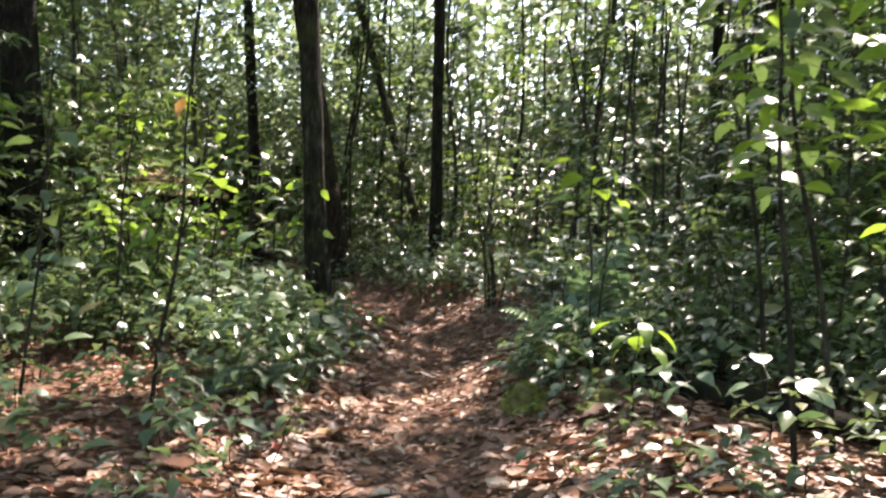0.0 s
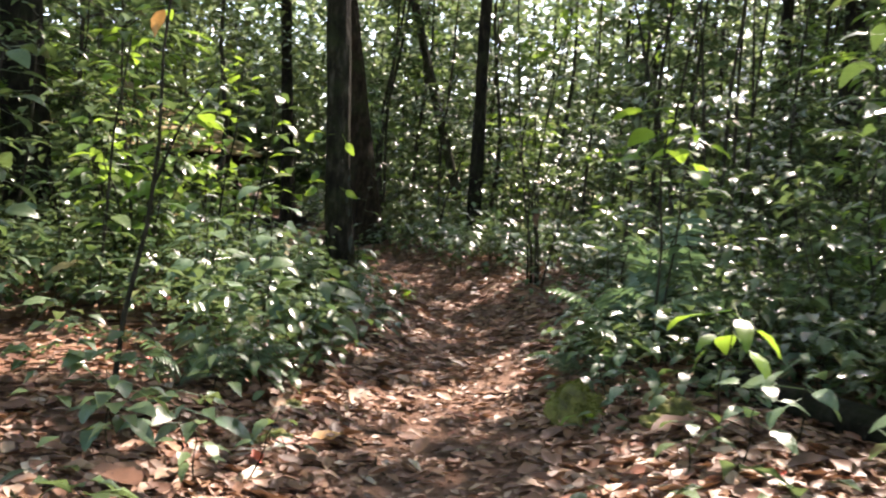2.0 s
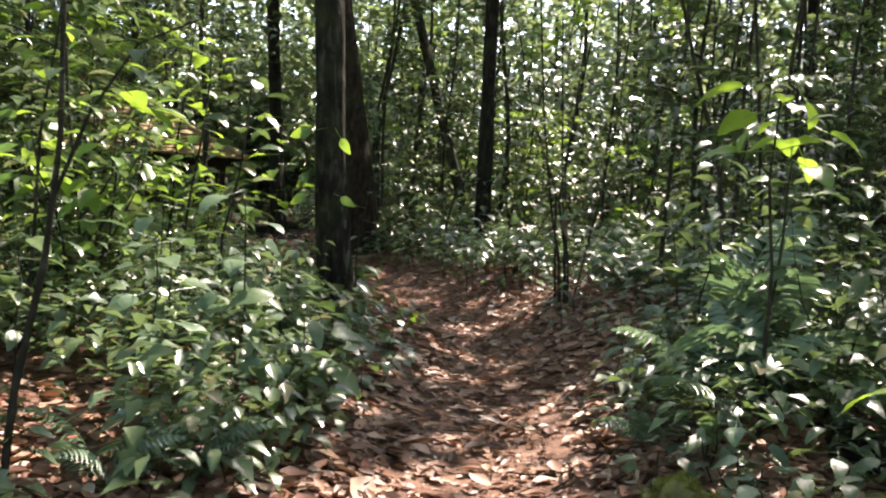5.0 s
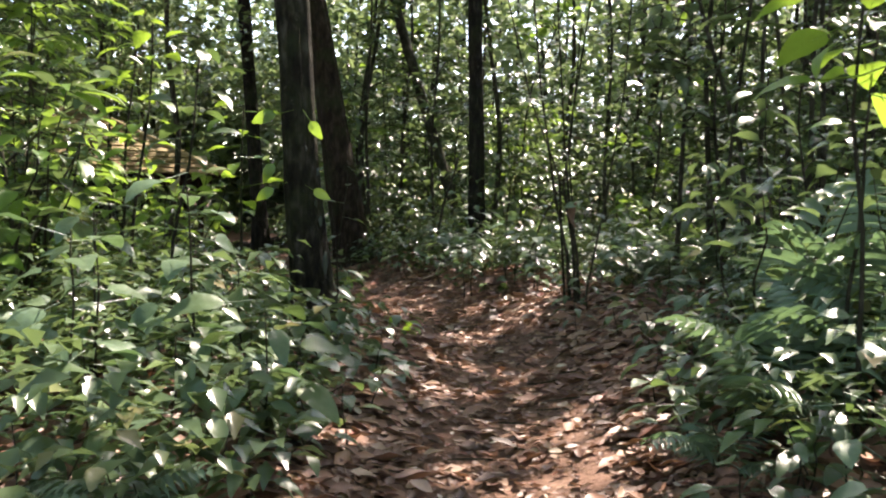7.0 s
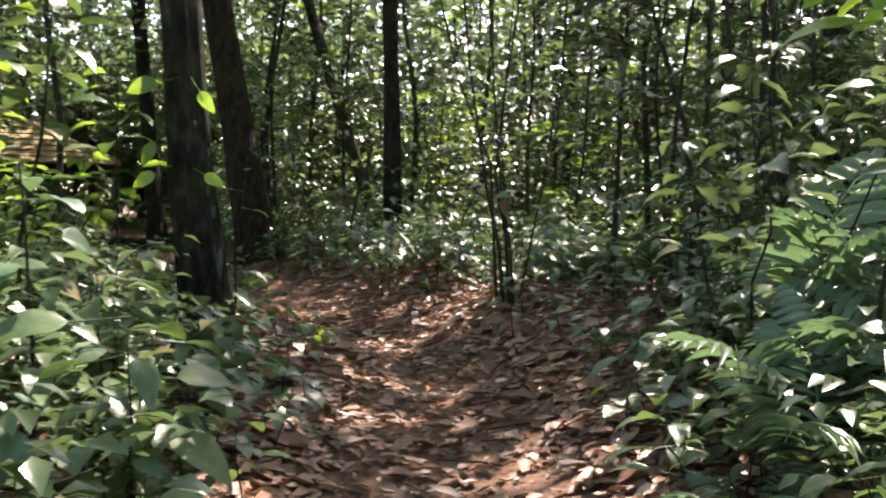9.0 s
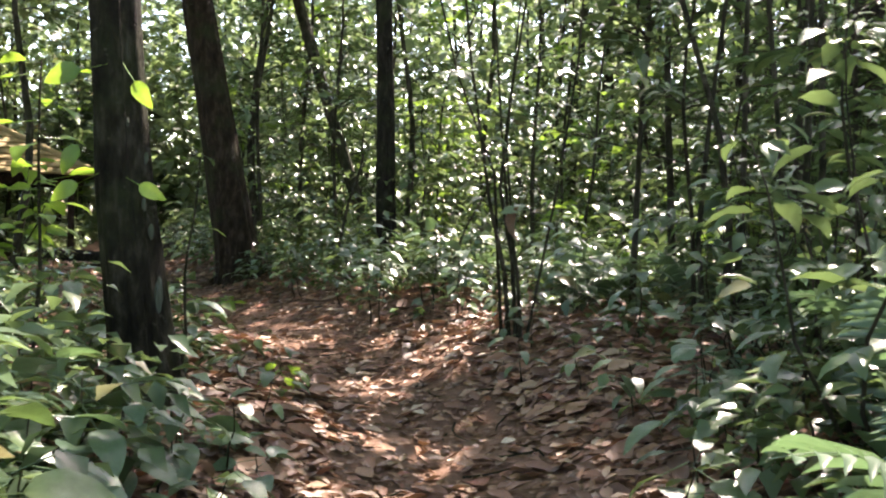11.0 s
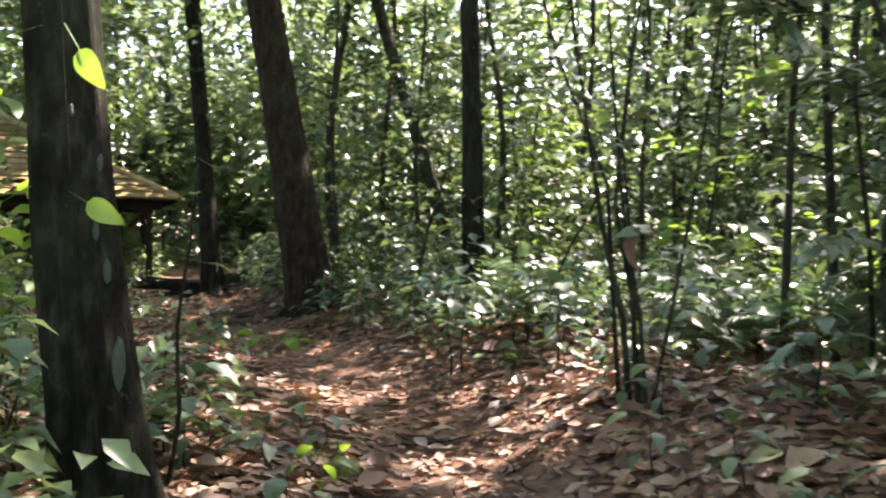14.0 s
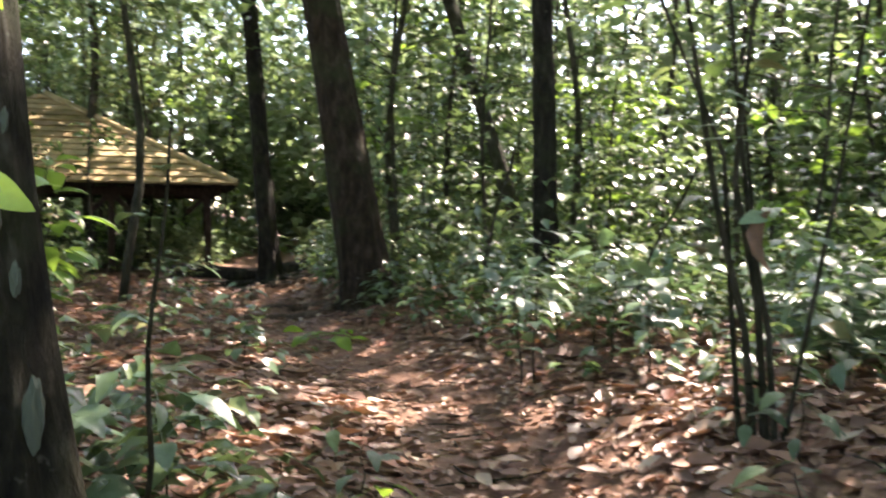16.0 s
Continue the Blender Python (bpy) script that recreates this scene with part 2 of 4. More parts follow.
def tube(points, radii, sides=8, rough=0.0, seed=0, flute=0.0):
    """A tapering limb along points; rough and flute swell its surface unevenly."""
    pts = [Vector(q) for q in points]
    v, t = [], []
    for k, q in enumerate(pts):
        ax = (pts[min(k + 1, len(pts) - 1)] - pts[max(k - 1, 0)]).normalized()
        e1 = ax.orthogonal().normalized() if abs(ax.z) < 0.5 else Vector((1, 0, 0)).cross(ax).normalized()
        e2 = ax.cross(e1)
        for j in range(sides):
            a = 2 * math.pi * j / sides
            r = radii[k]
            if rough:
                r *= 1 + rough * noise.noise(Vector((math.cos(a) * 3.4 + seed, math.sin(a) * 3.4, q.z * 0.9)))
            if flute:
                near = max(0.0, 1 - k / (len(pts) * 0.45))
                r *= 1 + flute * near ** 2 * (0.6 + math.cos(a * 5 + seed)) + 0.012 * math.cos(a * 9 + seed + 2.5 * q.z)
            v.append(q + (e1 * math.cos(a) + e2 * math.sin(a)) * r)
    for k in range(len(pts) - 1):
        for j in range(sides):
            a, b = k * sides + j, k * sides + (j + 1) % sides
            t += [(a, b, b + sides), (a, b + sides, a + sides)]
    v.append(pts[-1])
    top = (len(pts) - 1) * sides
    t += [(top + j, top + (j + 1) % sides, len(v) - 1) for j in range(sides)]
    return np.array([tuple(q) for q in v]), np.array(t)


def bend(p0, p1, n=6, sag=0.0, wob=0.02, seed=0):
    """n + 1 points from p0 to p1 along a slightly crooked line."""
    p0, p1 = Vector(p0), Vector(p1)
    out = []
    for k in range(n + 1):
        u = k / n
        w = noise.noise_vector(Vector((seed * 3.7 + u * 2.2, seed, 0.3))) * wob * math.sin(math.pi * u)
        out.append(p0.lerp(p1, u) + w + Vector((0, 0, sag * math.sin(math.pi * u))))
    return out


def empty(name, place, label, category, group="", turn=0.0):
    e = new(name)
    e.empty_display_size = 0.1
    e.matrix_basis = Matrix.Translation(place) @ Matrix.Rotation(turn, 4, "Z")
    return tagged(e, label, category, group)


def part(name, me, parent, m=None, label=""):
    o = new(name, me)
    o.parent = parent
    if m is not None:
        o.matrix_basis = m
    return tagged(o, label) if label else o


# ---- ground ----
CENTRE_Y = [-40, 4, 10.5, 12, 14.5, 16, 17.3, 19.7, 23, 29, 60]
CENTRE_X = [2.2, 1.0, 0.22, 0.1, -0.05, -0.45, -0.95, -2.7, -4.9, -7.6, -18]


def off_path(x, y):
    """Metres to the right of the path's middle."""
    return x - np.interp(y, CENTRE_Y, CENTRE_X)


def step(a, b, v):
    u = np.clip((v - a) / (b - a), 0, 1)
    return u * u * (3 - 2 * u)


def ground_z(x, y):
    x, y = np.asarray(x, float), np.asarray(y, float)
    s = off_path(x, y)
    right = 0.33 * step(-0.2, 1.7, s)
    left = np.interp(y, [9, 11, 13, 15, 16.5, 20], [0.1, 0.16, 0.26, 0.26, 0.1, 0.05]) * step(0.0, 1.7, -s)
    lumps = 0.03 * np.sin(x * 2.1 + 1.3 * np.sin(y * 1.1)) * np.sin(y * 1.7 + x) + 0.005 * np.sin(x * 7.3 + y * 3.1) * np.sin(y * 6.1 - x * 2.3)
    mound = 0.13 * np.exp(-((x - 0.75) ** 2 + (y - 16.3) ** 2) / 1.1)
    return right + left + mound + lumps * (0.1 + step(0.4, 1.2, np.abs(s)))


def gz(x, y):
    return float(ground_z(x, y))


def axis(lo, hi, fine, far):
    mid = np.arange(lo, hi + 1e-6, fine)
    grow = np.cumsum(fine * 1.35 ** np.arange(1, 28))
    grow = grow[grow < far]
    return np.concatenate([lo - np.append(grow, far)[::-1], mid, hi + np.append(grow, far)])


gx, gy = axis(-7, 6, 0.1, 1500.0), axis(2, 32, 0.1, 1500.0)
X, Y = np.meshgrid(gx, gy)
Z = ground_z(X, Y)
idx = np.arange(X.size).reshape(X.shape)
a, b, c, d = idx[:-1, :-1].ravel(), idx[:-1, 1:].ravel(), idx[1:, 1:].ravel(), idx[1:, :-1].ravel()
ground = new("ground", tri_mesh("ground", np.stack([X.ravel(), Y.ravel(), Z.ravel()], 1), np.concatenate([np.stack([a, b, c], 1), np.stack([a, c, d], 1)]), MAT_SOIL))
tagged(ground, "reddish brown trodden soil path through a forest floor", "ground", kind="structure")


# ---- trees ----
def crown_cloud(n, centre, radius, size, seed, flat=0.6):
    """n leaves in uneven clumps round a centre."""
    r = np.random.default_rng(seed)
    k = max(4, n // 40)
    cl = r.normal(0, 1, (k, 3)) * (radius, radius, radius * flat) * 0.55
    p = np.asarray(centre) + cl[r.integers(0, k, n)] + r.normal(0, radius * 0.17, (n, 3))
    dd = r.normal(0, 1, (n, 3))
    dd[:, 2] = dd[:, 2] * 0.4 - 0.25
    u = r.normal(0, 0.35, (n, 3)) + (0, 0, 1)
    ln = size * r.uniform(0.6, 1.3, n)
    return p, dd, u, ln, ln * r.uniform(0.36, 0.55, n)


def big_tree(base, top, r0, r1, bark, label, seed, flute=0.3, roots=5, height=13.0, root_len=0.7):
    """A forest tree: trunk through base and top, roots, limbs and a crown above."""
    x, y = base
    z = gz(x, y)
    t = empty("tree", (x, y, z), label, "tree")
    lean = (Vector(top) - Vector((x, y, z))) / (top[2] - z)
    pts, rad = [], []
    for k in range(64):
        h = -0.15 + (height + 0.15) * (k / 63) ** 1.5
        w = noise.noise_vector(Vector((seed, h * 0.35, 0))) * 0.05 * min(1, h)
        pts.append((lean.x * h + w.x, lean.y * h + w.y, h))
        f = min(1, max(0, h) / (top[2] - z))
        rad.append((r0 + (r1 - r0) * f) * (1 + 0.42 * math.exp(-max(h, 0) * 4.5)) * (1 - 0.5 * max(0, h - 5) / height))
    v, tt = tube(pts, rad, 40, 0.16, seed, flute)
    part("trunk", tri_mesh("trunk", v, tt, bark), t)
    for k in range(roots):
        a = 2 * math.pi * k / roots + seed
        L = root_len * (0.6 + 0.7 * noise.random())
        q = []
        for j in range(7):
            u = j / 6
            px, py = math.cos(a + 0.5 * u) * (r0 * 0.6 + L * u), math.sin(a + 0.5 * u) * (r0 * 0.6 + L * u)
            q.append((px, py, gz(x + px, y + py) - z + 0.05 * (1 - u) ** 2 + 0.02 - 0.045 * u))
        v, tt = tube(q, [r0 * 0.34 * (1 - 0.8 * j / 6) for j in range(7)], 7, 0.3, k)
        part("root", tri_mesh("root", v, tt, bark), t)
    tip = Vector(pts[-1])
    for k in range(5):
        a = 1.3 * k + seed
        s0 = Vector(pts[50 + k * 3])
        e = s0 + Vector((math.cos(a) * 2.4, math.sin(a) * 2.4, 1.6))
        v, tt = tube(bend(s0, e, 5, 0.1, 0.3, k + seed), [0.07, 0.06, 0.05, 0.04, 0.03, 0.015], 7)
        part("limb", tri_mesh("limb", v, tt, bark), t)
    v, tt = leaves(*crown_cloud(900, tip + Vector((0, 0, 0.3)), 3.0, 0.26, seed + 50))
    part("crown", tri_mesh("crown", v, tt, MAT_FOLIAGE), t)
    return t


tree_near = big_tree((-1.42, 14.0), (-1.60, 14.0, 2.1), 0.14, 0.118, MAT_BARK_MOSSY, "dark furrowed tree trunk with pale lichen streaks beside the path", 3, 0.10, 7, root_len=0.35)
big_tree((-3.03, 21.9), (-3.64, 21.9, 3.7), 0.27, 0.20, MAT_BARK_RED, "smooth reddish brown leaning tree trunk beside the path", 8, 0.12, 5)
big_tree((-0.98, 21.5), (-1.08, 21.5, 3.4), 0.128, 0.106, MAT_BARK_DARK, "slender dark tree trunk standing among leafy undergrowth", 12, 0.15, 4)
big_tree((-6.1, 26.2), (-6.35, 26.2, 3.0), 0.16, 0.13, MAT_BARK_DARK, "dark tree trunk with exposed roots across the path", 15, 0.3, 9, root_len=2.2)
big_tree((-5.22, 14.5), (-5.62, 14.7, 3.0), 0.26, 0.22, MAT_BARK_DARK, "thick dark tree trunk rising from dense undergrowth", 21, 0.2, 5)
big_tree((-1.5, 25.0), (-3.0, 25.0, 4.9), 0.11, 0.09, MAT_BARK_POLE, "thin leaning greyish tree trunk in the woods", 25, 0.1, 3, 11.0)
# added tree, set so its crown above the view shades the right bank
big_tree((5.7, 22.6), (5.6, 22.6, 3.0), 0.24, 0.2, MAT_BARK_DARK, "added dark tree half hidden by foliage, its unseen crown shading the bank", 31, 0.2, 4)
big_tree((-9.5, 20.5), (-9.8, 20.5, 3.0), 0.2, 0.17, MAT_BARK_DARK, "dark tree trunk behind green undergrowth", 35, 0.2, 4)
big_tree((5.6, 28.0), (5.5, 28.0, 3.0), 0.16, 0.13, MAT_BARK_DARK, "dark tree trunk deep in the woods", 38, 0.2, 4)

# pale lichen patches and a thin vine on the near trunk
for k, (h, a, s) in enumerate([(0.55, -0.45, 0.055), (0.85, -0.55, 0.026), (.98, -.75, .02), (1.2, -.5, .018), (1.36, -1.1, .014), (.36, -1.3, .018)]):
    bm = bmesh.new()
    bmesh.ops.create_icosphere(bm, subdivisions=3, radius=1)
    for q in bm.verts:
        q.co *= 1 + 0.35 * noise.noise(q.co * 2 + Vector((k, 0, 0)))
        q.co = Vector((q.co.x * s * 0.45, q.co.y * 0.012, q.co.z * s * 1.5))
    me = bpy.data.meshes.new("lichen_patch")
    bm.to_mesh(me)
    bm.free()
    me.materials.append(MAT_LICHEN)
    rr = 0.143 - 0.01 * h
    part("lichen_patch", me, tree_near, Matrix.Translation((-0.09 * h + math.cos(a) * rr, math.sin(a) * rr, h)) @ Matrix.Rotation(a + math.pi / 2, 4, "Z"), "pale grey lichen")

# ---- pole trees and saplings filling the woods ----
STALK_V = np.array([(-.014, -.75, -.03), (.014, -.75, -.03), (0, -.75, -.005), (-.010, .3, -.012), (.010, .3, -.012), (0, .3, .002)])
STALK_T = np.array([(0, 1, 4), (0, 4, 3), (1, 2, 5), (1, 5, 4), (2, 0, 3), (2, 3, 5)])


def stalked(w, mat):
    return tri_mesh("leaf", *joined([(FINE_V * (w, 1, 1), FINE_T), (STALK_V, STALK_T)]), mat)


LEAF_MESH = [stalked(w, MAT_LEAF) for w in (0.5, 0.58, 0.66)]
HERB_MESH = [stalked(w, MAT_LEAF_MID) for w in (0.44, 0.52, 0.6)]
YOUNG_MESH = [stalked(w, MAT_LIGHT_LEAF) for w in (0.44, 0.52, 0.6)]


def pole_tree_proto(h, r0, nleaf, seed, low):
    g = np.random.default_rng(seed)
    t = empty("sapling", (0, 0, 0), "thin dark pole-like sapling with sparse green leaves", "sapling", "woodland saplings")
    top = Vector((g.normal(0, 0.35), g.normal(0, 0.35), h))
    pts = bend((0, 0, -0.1), top, 12, 0, 0.5, seed)
    v, tt = tube(pts, [r0 * (1 - 0.75 * k / 12) for k in range(13)], 8, 0.12, seed)
    twigs, p, d = [], [], []
    for k in range(16):
        u = g.uniform(low, 1)
        s0 = pts[int(u * 12)]
        a = g.uniform(0, 6.28)
        L = g.uniform(0.4, 1.1)
        e = s0 + Vector((math.cos(a) * L, math.sin(a) * L, g.uniform(0.0, 0.5)))
        line = bend(s0, e, 4, 0.08, 0.1, seed + k)
        twigs.append(tube(line, [0.012, 0.01, 0.008, 0.006, 0.004], 5))
        for j in range(nleaf // 16):
            w = g.uniform(0.25, 1.0)
            p.append(s0.lerp(e, w) + Vector(g.normal(0, 0.09, 3)))
            d.append((e - s0).normalized() * 0.7 + Vector((g.normal(0, .8), g.normal(0, .8), g.normal(-.2, .3))))
    part("trunk", tri_mesh("trunk", v, tt, MAT_BARK_POLE), t)
    tagged(part("branchwork", tri_mesh("branchwork", *joined(twigs), MAT_BARK_POLE), t), kind="stuff")
    n = len(p)
    ln = g.uniform(0.13, 0.27, n)
    part("crown", tri_mesh("crown", *leaves(np.array([tuple(q) for q in p]), np.array([tuple(q) for q in d]), g.normal(0, .35, (n, 3)) + (0, 0, 1), ln, ln * g.uniform(.45, .64, n)), MAT_FOLIAGE if seed != 3 else MAT_LIGHT_FOLIAGE), t)
    return t


POLES = [pole_tree_proto(h, r, n, s, lo) for h, r, n, s, lo in
         [(8.5, .05, 320, 1, .18), (7.5, .035, 280, 2, .2), (9.5, .065, 320, 4, .3), (6.0, .025, 260, 3, .12), (5.0, .02, 240, 5, .1), (8.0, .03, 240, 7, .25), (4.0, .016, 220, 6, .12)]]


def open_litter(x, y):
    """Patches of bare litter among the undergrowth."""
    return (-3.2 < x < 0 and y < 10.1) or math.hypot(x + 2.3, y - 10.7) < .85 or math.hypot(x - 2.1, y - 9.5) < 1.15


def clear_view(x, y, wide):
    """False where a plant would stand in the path or in front of the measured trunks."""
    if abs(off_path(x, y)) < wide:
        return False
    return math.hypot(x + 1.42, y - 14) > 0.5


# openings cut in the canopy to place sunbeams, by the ground spot each reaches
GAPS = [(-4.2, 12.8, 1.4), (-5.6, 16.2, 1.5), (-1.6, 23.5, 1.7), (0.0, 25.5, 1.3), (-5.0, 27, 2.3), (-2.4, 10.8, .9), (.35, 12.0, .16), (.1, 13.0, .14), (-.36, 15.9, .2), (-1.6, 17.7, .3), (.4, 19.0, 1.7), (1.5, 9.2, .4), (-.5, 8.9, .4), (1.9, 8.7, .45),
        (-1.6, 11.4, .6), (2.3, 8.6, .8), (-2.4, 12.6, .7), (-.2, 13.6, .16), (.2, 16.8, .3), (-8.5, 31, 2.8), (-1.9, 12.9, .3), (1.35, 11.9, 1.0), (2.0, 18, .8), (-3.4, 11, .7), (-.3, 21.5, .8)]
for k in range(46):
    y = rng.uniform(8, 26)
    x = float(np.interp(y, CENTRE_Y, CENTRE_X)) + rng.normal(0, 3.2)
    if not (x > .5 and 12.4 < y < 17.5):
        GAPS.append((x, y, rng.uniform(.03, .16)))


def in_beam(x, y, wide):
    """Whether a crown standing here would hang in one of the larger sunbeams."""
    for x0, y0, r0 in GAPS[:25]:
        if r0 > .35:
            for h in (1.5, 3, 4.5, 6, 7.5):
                k = h / SUN_DIR.z
                if math.hypot(x - x0 - SUN_DIR.x * k, y - y0 - SUN_DIR.y * k) < wide + r0 * .7:
                    return True
    return False


placed = 0
while placed < 185:
    y = rng.uniform(13.5, 38)
    x = rng.uniform(-1, 1) * (3 + 0.55 * (y - 6)) - 0.06 * (y - 6)
    s = off_path(x, y)
    if (-5.2 < x < -0.2 and y < 22.5) or (in_beam(x, y, .5) and rng.random() < .9) or abs(s) < 1.5 or (y < 17 and abs(s) < 2.2) or (-9 < x < -2.4 and 17 < y < 30 and s < 1.2 and rng.random() < 0.8):
        continue
    if placed % 7 in (0, 2) and .6 < x < 5 and y < 28:
        continue
    m = pose(x, y, gz(x, y), 0, 0, rng.uniform(0, 360))
    src = POLES[placed % 7]
    if placed < 7:
        POLES[placed].matrix_basis = m
    else:
        copy_thing(src, m)
    placed += 1


# ---- shrubs ----
def shrub_proto(h, stems, nleaf, size, seed, mat):
    g = np.random.default_rng(seed)
    t = empty("shrub", (0, 0, 0), "leafy green forest shrub with thin dark stems", "shrub", "understorey shrubs")
    wood, p, d = [], [], []
    for k in range(stems):
        a = g.uniform(0, 6.28)
        top = Vector((math.cos(a) * h * .3, math.sin(a) * h * .3, h * g.uniform(.7, 1)))
        line = bend((math.cos(a) * .03, math.sin(a) * .03, -0.05), top, 6, 0.0, 0.15, seed + k)
        wood.append(tube(line, [0.010 * (1 - .8 * j / 6) for j in range(7)], 5))
        for j in range(nleaf // stems):
            u = g.uniform(0.25, 1)
            q = line[min(6, int(u * 6))].lerp(line[min(6, int(u * 6) + 1)], g.random())
            b = g.uniform(0, 6.28)
            p.append((q.x + math.cos(b) * size * g.uniform(.1, .9), q.y + math.sin(b) * size * g.uniform(.1, .9), q.z + g.normal(0, .04)))
            d.append((math.cos(b), math.sin(b), g.normal(-.12, .25)))
    part("stem", tri_mesh("stem", *joined(wood), MAT_STEM), t)
    n = len(p)
    ln = size * g.uniform(.6, 1.2, n)
    part("foliage", tri_mesh("foliage", *leaves(p, d, g.normal(0, .3, (n, 3)) + (0, 0, 1), ln, ln * g.uniform(.46, .68, n), OVATE_V, OVATE_T), mat), t)
    return t


SHRUBS = [shrub_proto(1.0, 5, 90, .13, 11, MAT_FOLIAGE), shrub_proto(1.5, 5, 130, .14, 12, MAT_FOLIAGE), shrub_proto(0.75, 5, 80, .11, 13, MAT_FERN),
          shrub_proto(1.9, 6, 170, .15, 14, MAT_FOLIAGE), shrub_proto(1.2, 4, 80, .17, 15, MAT_LIGHT_FOLIAGE), shrub_proto(0.6, 4, 60, .10, 16, MAT_FOLIAGE)]
SHRUB_H = [1.0, 1.5, .75, 1.9, 1.2, .6]
placed = 0
while placed < 250:
    y = rng.uniform(7.5, 30)
    x = rng.uniform(-1, 1) * (2.6 + 0.5 * (y - 5)) - 0.05 * (y - 6)
    s = off_path(x, y)
    k = int(rng.integers(0, 6))
    grow = rng.uniform(.75, 1.15)
    if abs(s) < 0.95 or not clear_view(x, y, .9) or (open_litter(x, y) and rng.random() < .85):
        continue
    # low growth by the path, open litter on the bank past the sapling clump and round the trunks
    if SHRUB_H[k] * grow > 0.35 + 0.42 * (abs(s) - 0.6) or (-1.3 < x < 2.0 and 13.8 < y < 18.5) or (y < 10.5 and s > 0 and s < 2.6):
        continue
    if s < 0 and s > -3.2 and y > 16 and rng.random() < 0.85:
        continue
    m = pose(x, y, gz(x, y), 0, 0, rng.uniform(0, 360)) @ Matrix.Scale(grow, 4)
    if placed < 6:
        k = placed
        SHRUBS[k].matrix_basis = m
    else:
        made = copy_thing(SHRUBS[k], m)
        made.scale = (grow, grow, grow)
    placed += 1


# ---- low broad-leaved herbs, each with its leaves ----
def herb_proto(h, n, size, seed, meshes, name="herb", label="", group="forest floor herbs", droop=-0.15):
    g = np.random.default_rng(seed)
    t = empty(name, (0, 0, 0), label or "low green forest herb with broad glossy leaves", "herb", group)
    top = Vector((g.normal(0, .08), g.normal(0, .08), h))
    line = bend((0, 0, -.03), top, 6, 0, .05, seed)
    wood = [tube(line, [.005 * (1 - .6 * j / 6) for j in range(7)], 5)]
    for k in range(n):
        u = 0.35 + 0.65 * (k + 1) / n
        q = line[0].lerp(line[-1], u)
        a = 2.4 * k + seed
        L = size * g.uniform(.75, 1.2)
        e = q + Vector((math.cos(a), math.sin(a), .12)) * L * .72
        m = Matrix.Translation(e) @ Euler((droop + g.normal(0, .22), g.normal(0, .25), a - math.pi / 2)).to_matrix().to_4x4() @ Matrix.Scale(L, 4)
        part("leaf", meshes[k % 3], t, m)
    part("stem", tri_mesh("stem", *joined(wood), MAT_STEM), t)
    return t


HERBS = [herb_proto(.28, 6, .13, 1, HERB_MESH), herb_proto(.40, 7, .15, 2, LEAF_MESH), herb_proto(.18, 5, .11, 3, HERB_MESH), herb_proto(.5, 8, .16, 4, LEAF_MESH), herb_proto(.34, 6, .10, 5, HERB_MESH)]
HERB_H = [.28, .40, .18, .5, .34]
placed = 0
while placed < 290:
    y = rng.uniform(8, 22)
    s = rng.choice([-1, 1]) * (0.62 + rng.exponential(1.1))
    x = float(np.interp(y, CENTRE_Y, CENTRE_X)) + s
    k = int(rng.integers(0, 5))
    if not clear_view(x, y, .6) or (open_litter(x, y) and rng.random() < .8) or HERB_H[k] > .24 + .45 * (abs(s) - .6) or (-1.2 < x < 2.0 and 13.8 < y < 18.5 and rng.random() < .6):
        continue
    if s < 0 and s > -3 and y > 15.3 and rng.random() < .9 or (y < 10 and s > 0 and rng.random() < .7):
        continue
    grow = float(rng.uniform(.8, 1.2))
    m = pose(x, y, gz(x, y), 0, 0, rng.uniform(0, 360))
    if placed < 5:
        k = placed
        HERBS[k].matrix_basis = m
    else:
        copy_thing(HERBS[k], m)
    placed += 1

# the countless low growth between and behind them
n = 15500
y = np.where(np.arange(n) < 10500, rng.uniform(7, 34, n), rng.uniform(-6, 30, n))
x = np.where(np.arange(n) < 10500, rng.uniform(-1, 1, n) * (2.8 + .5 * (y - 5)) - .05 * (y - 6), rng.uniform(-14, 12, n))
s = off_path(x, y)
keep = (np.abs(s) > .8 + .25 * rng.random(n)) & (np.hypot(x + 1.42, y - 14) > .45)
keep &= ~((x > -1.3) & (x < 2.2) & (y > 13.5) & (y < 18.5) & (rng.random(n) < .88))
keep &= ~((s < 0) & (s > -3.0) & (y > 15.2) & (rng.random(n) < .94))
keep &= ~((y < 7) & (np.abs(s) < 1.5)) & ~((y < 10.8) & (s > 0) & (s < 2.2) & (rng.random(n) < .8))
keep &= ~(((x < 0) & (x > -3.2) & (y < 10.1)) | (np.hypot(x + 2.3, y - 10.7) < .85) | (np.hypot(x - 2.1, y - 9.5) < 1.15)) | (rng.random(n) < .12)
x, y, s = x[keep], y[keep], s[keep]
n, per = len(x), 9
hh = np.minimum(.15 + .4 * np.abs(s), .75) * rng.uniform(.3, 1, n)
aa = rng.uniform(0, 6.28, (n, per))
uu = rng.uniform(.4, 1, (n, per))
p = np.stack([x[:, None] + np.cos(aa) * .07, y[:, None] + np.sin(aa) * .07, (ground_z(x, y) + 0)[:, None] + hh[:, None] * uu], -1).reshape(-1, 3)
d = np.stack([np.cos(aa), np.sin(aa), rng.normal(-.12, .25, aa.shape)], -1).reshape(-1, 3)
ln = rng.uniform(.07, .17, n * per)
low_v = leaves(p, d, rng.normal(0, .2, (n * per, 3)) + (0, 0, 1), ln, ln * rng.uniform(.46, .68, n * per))
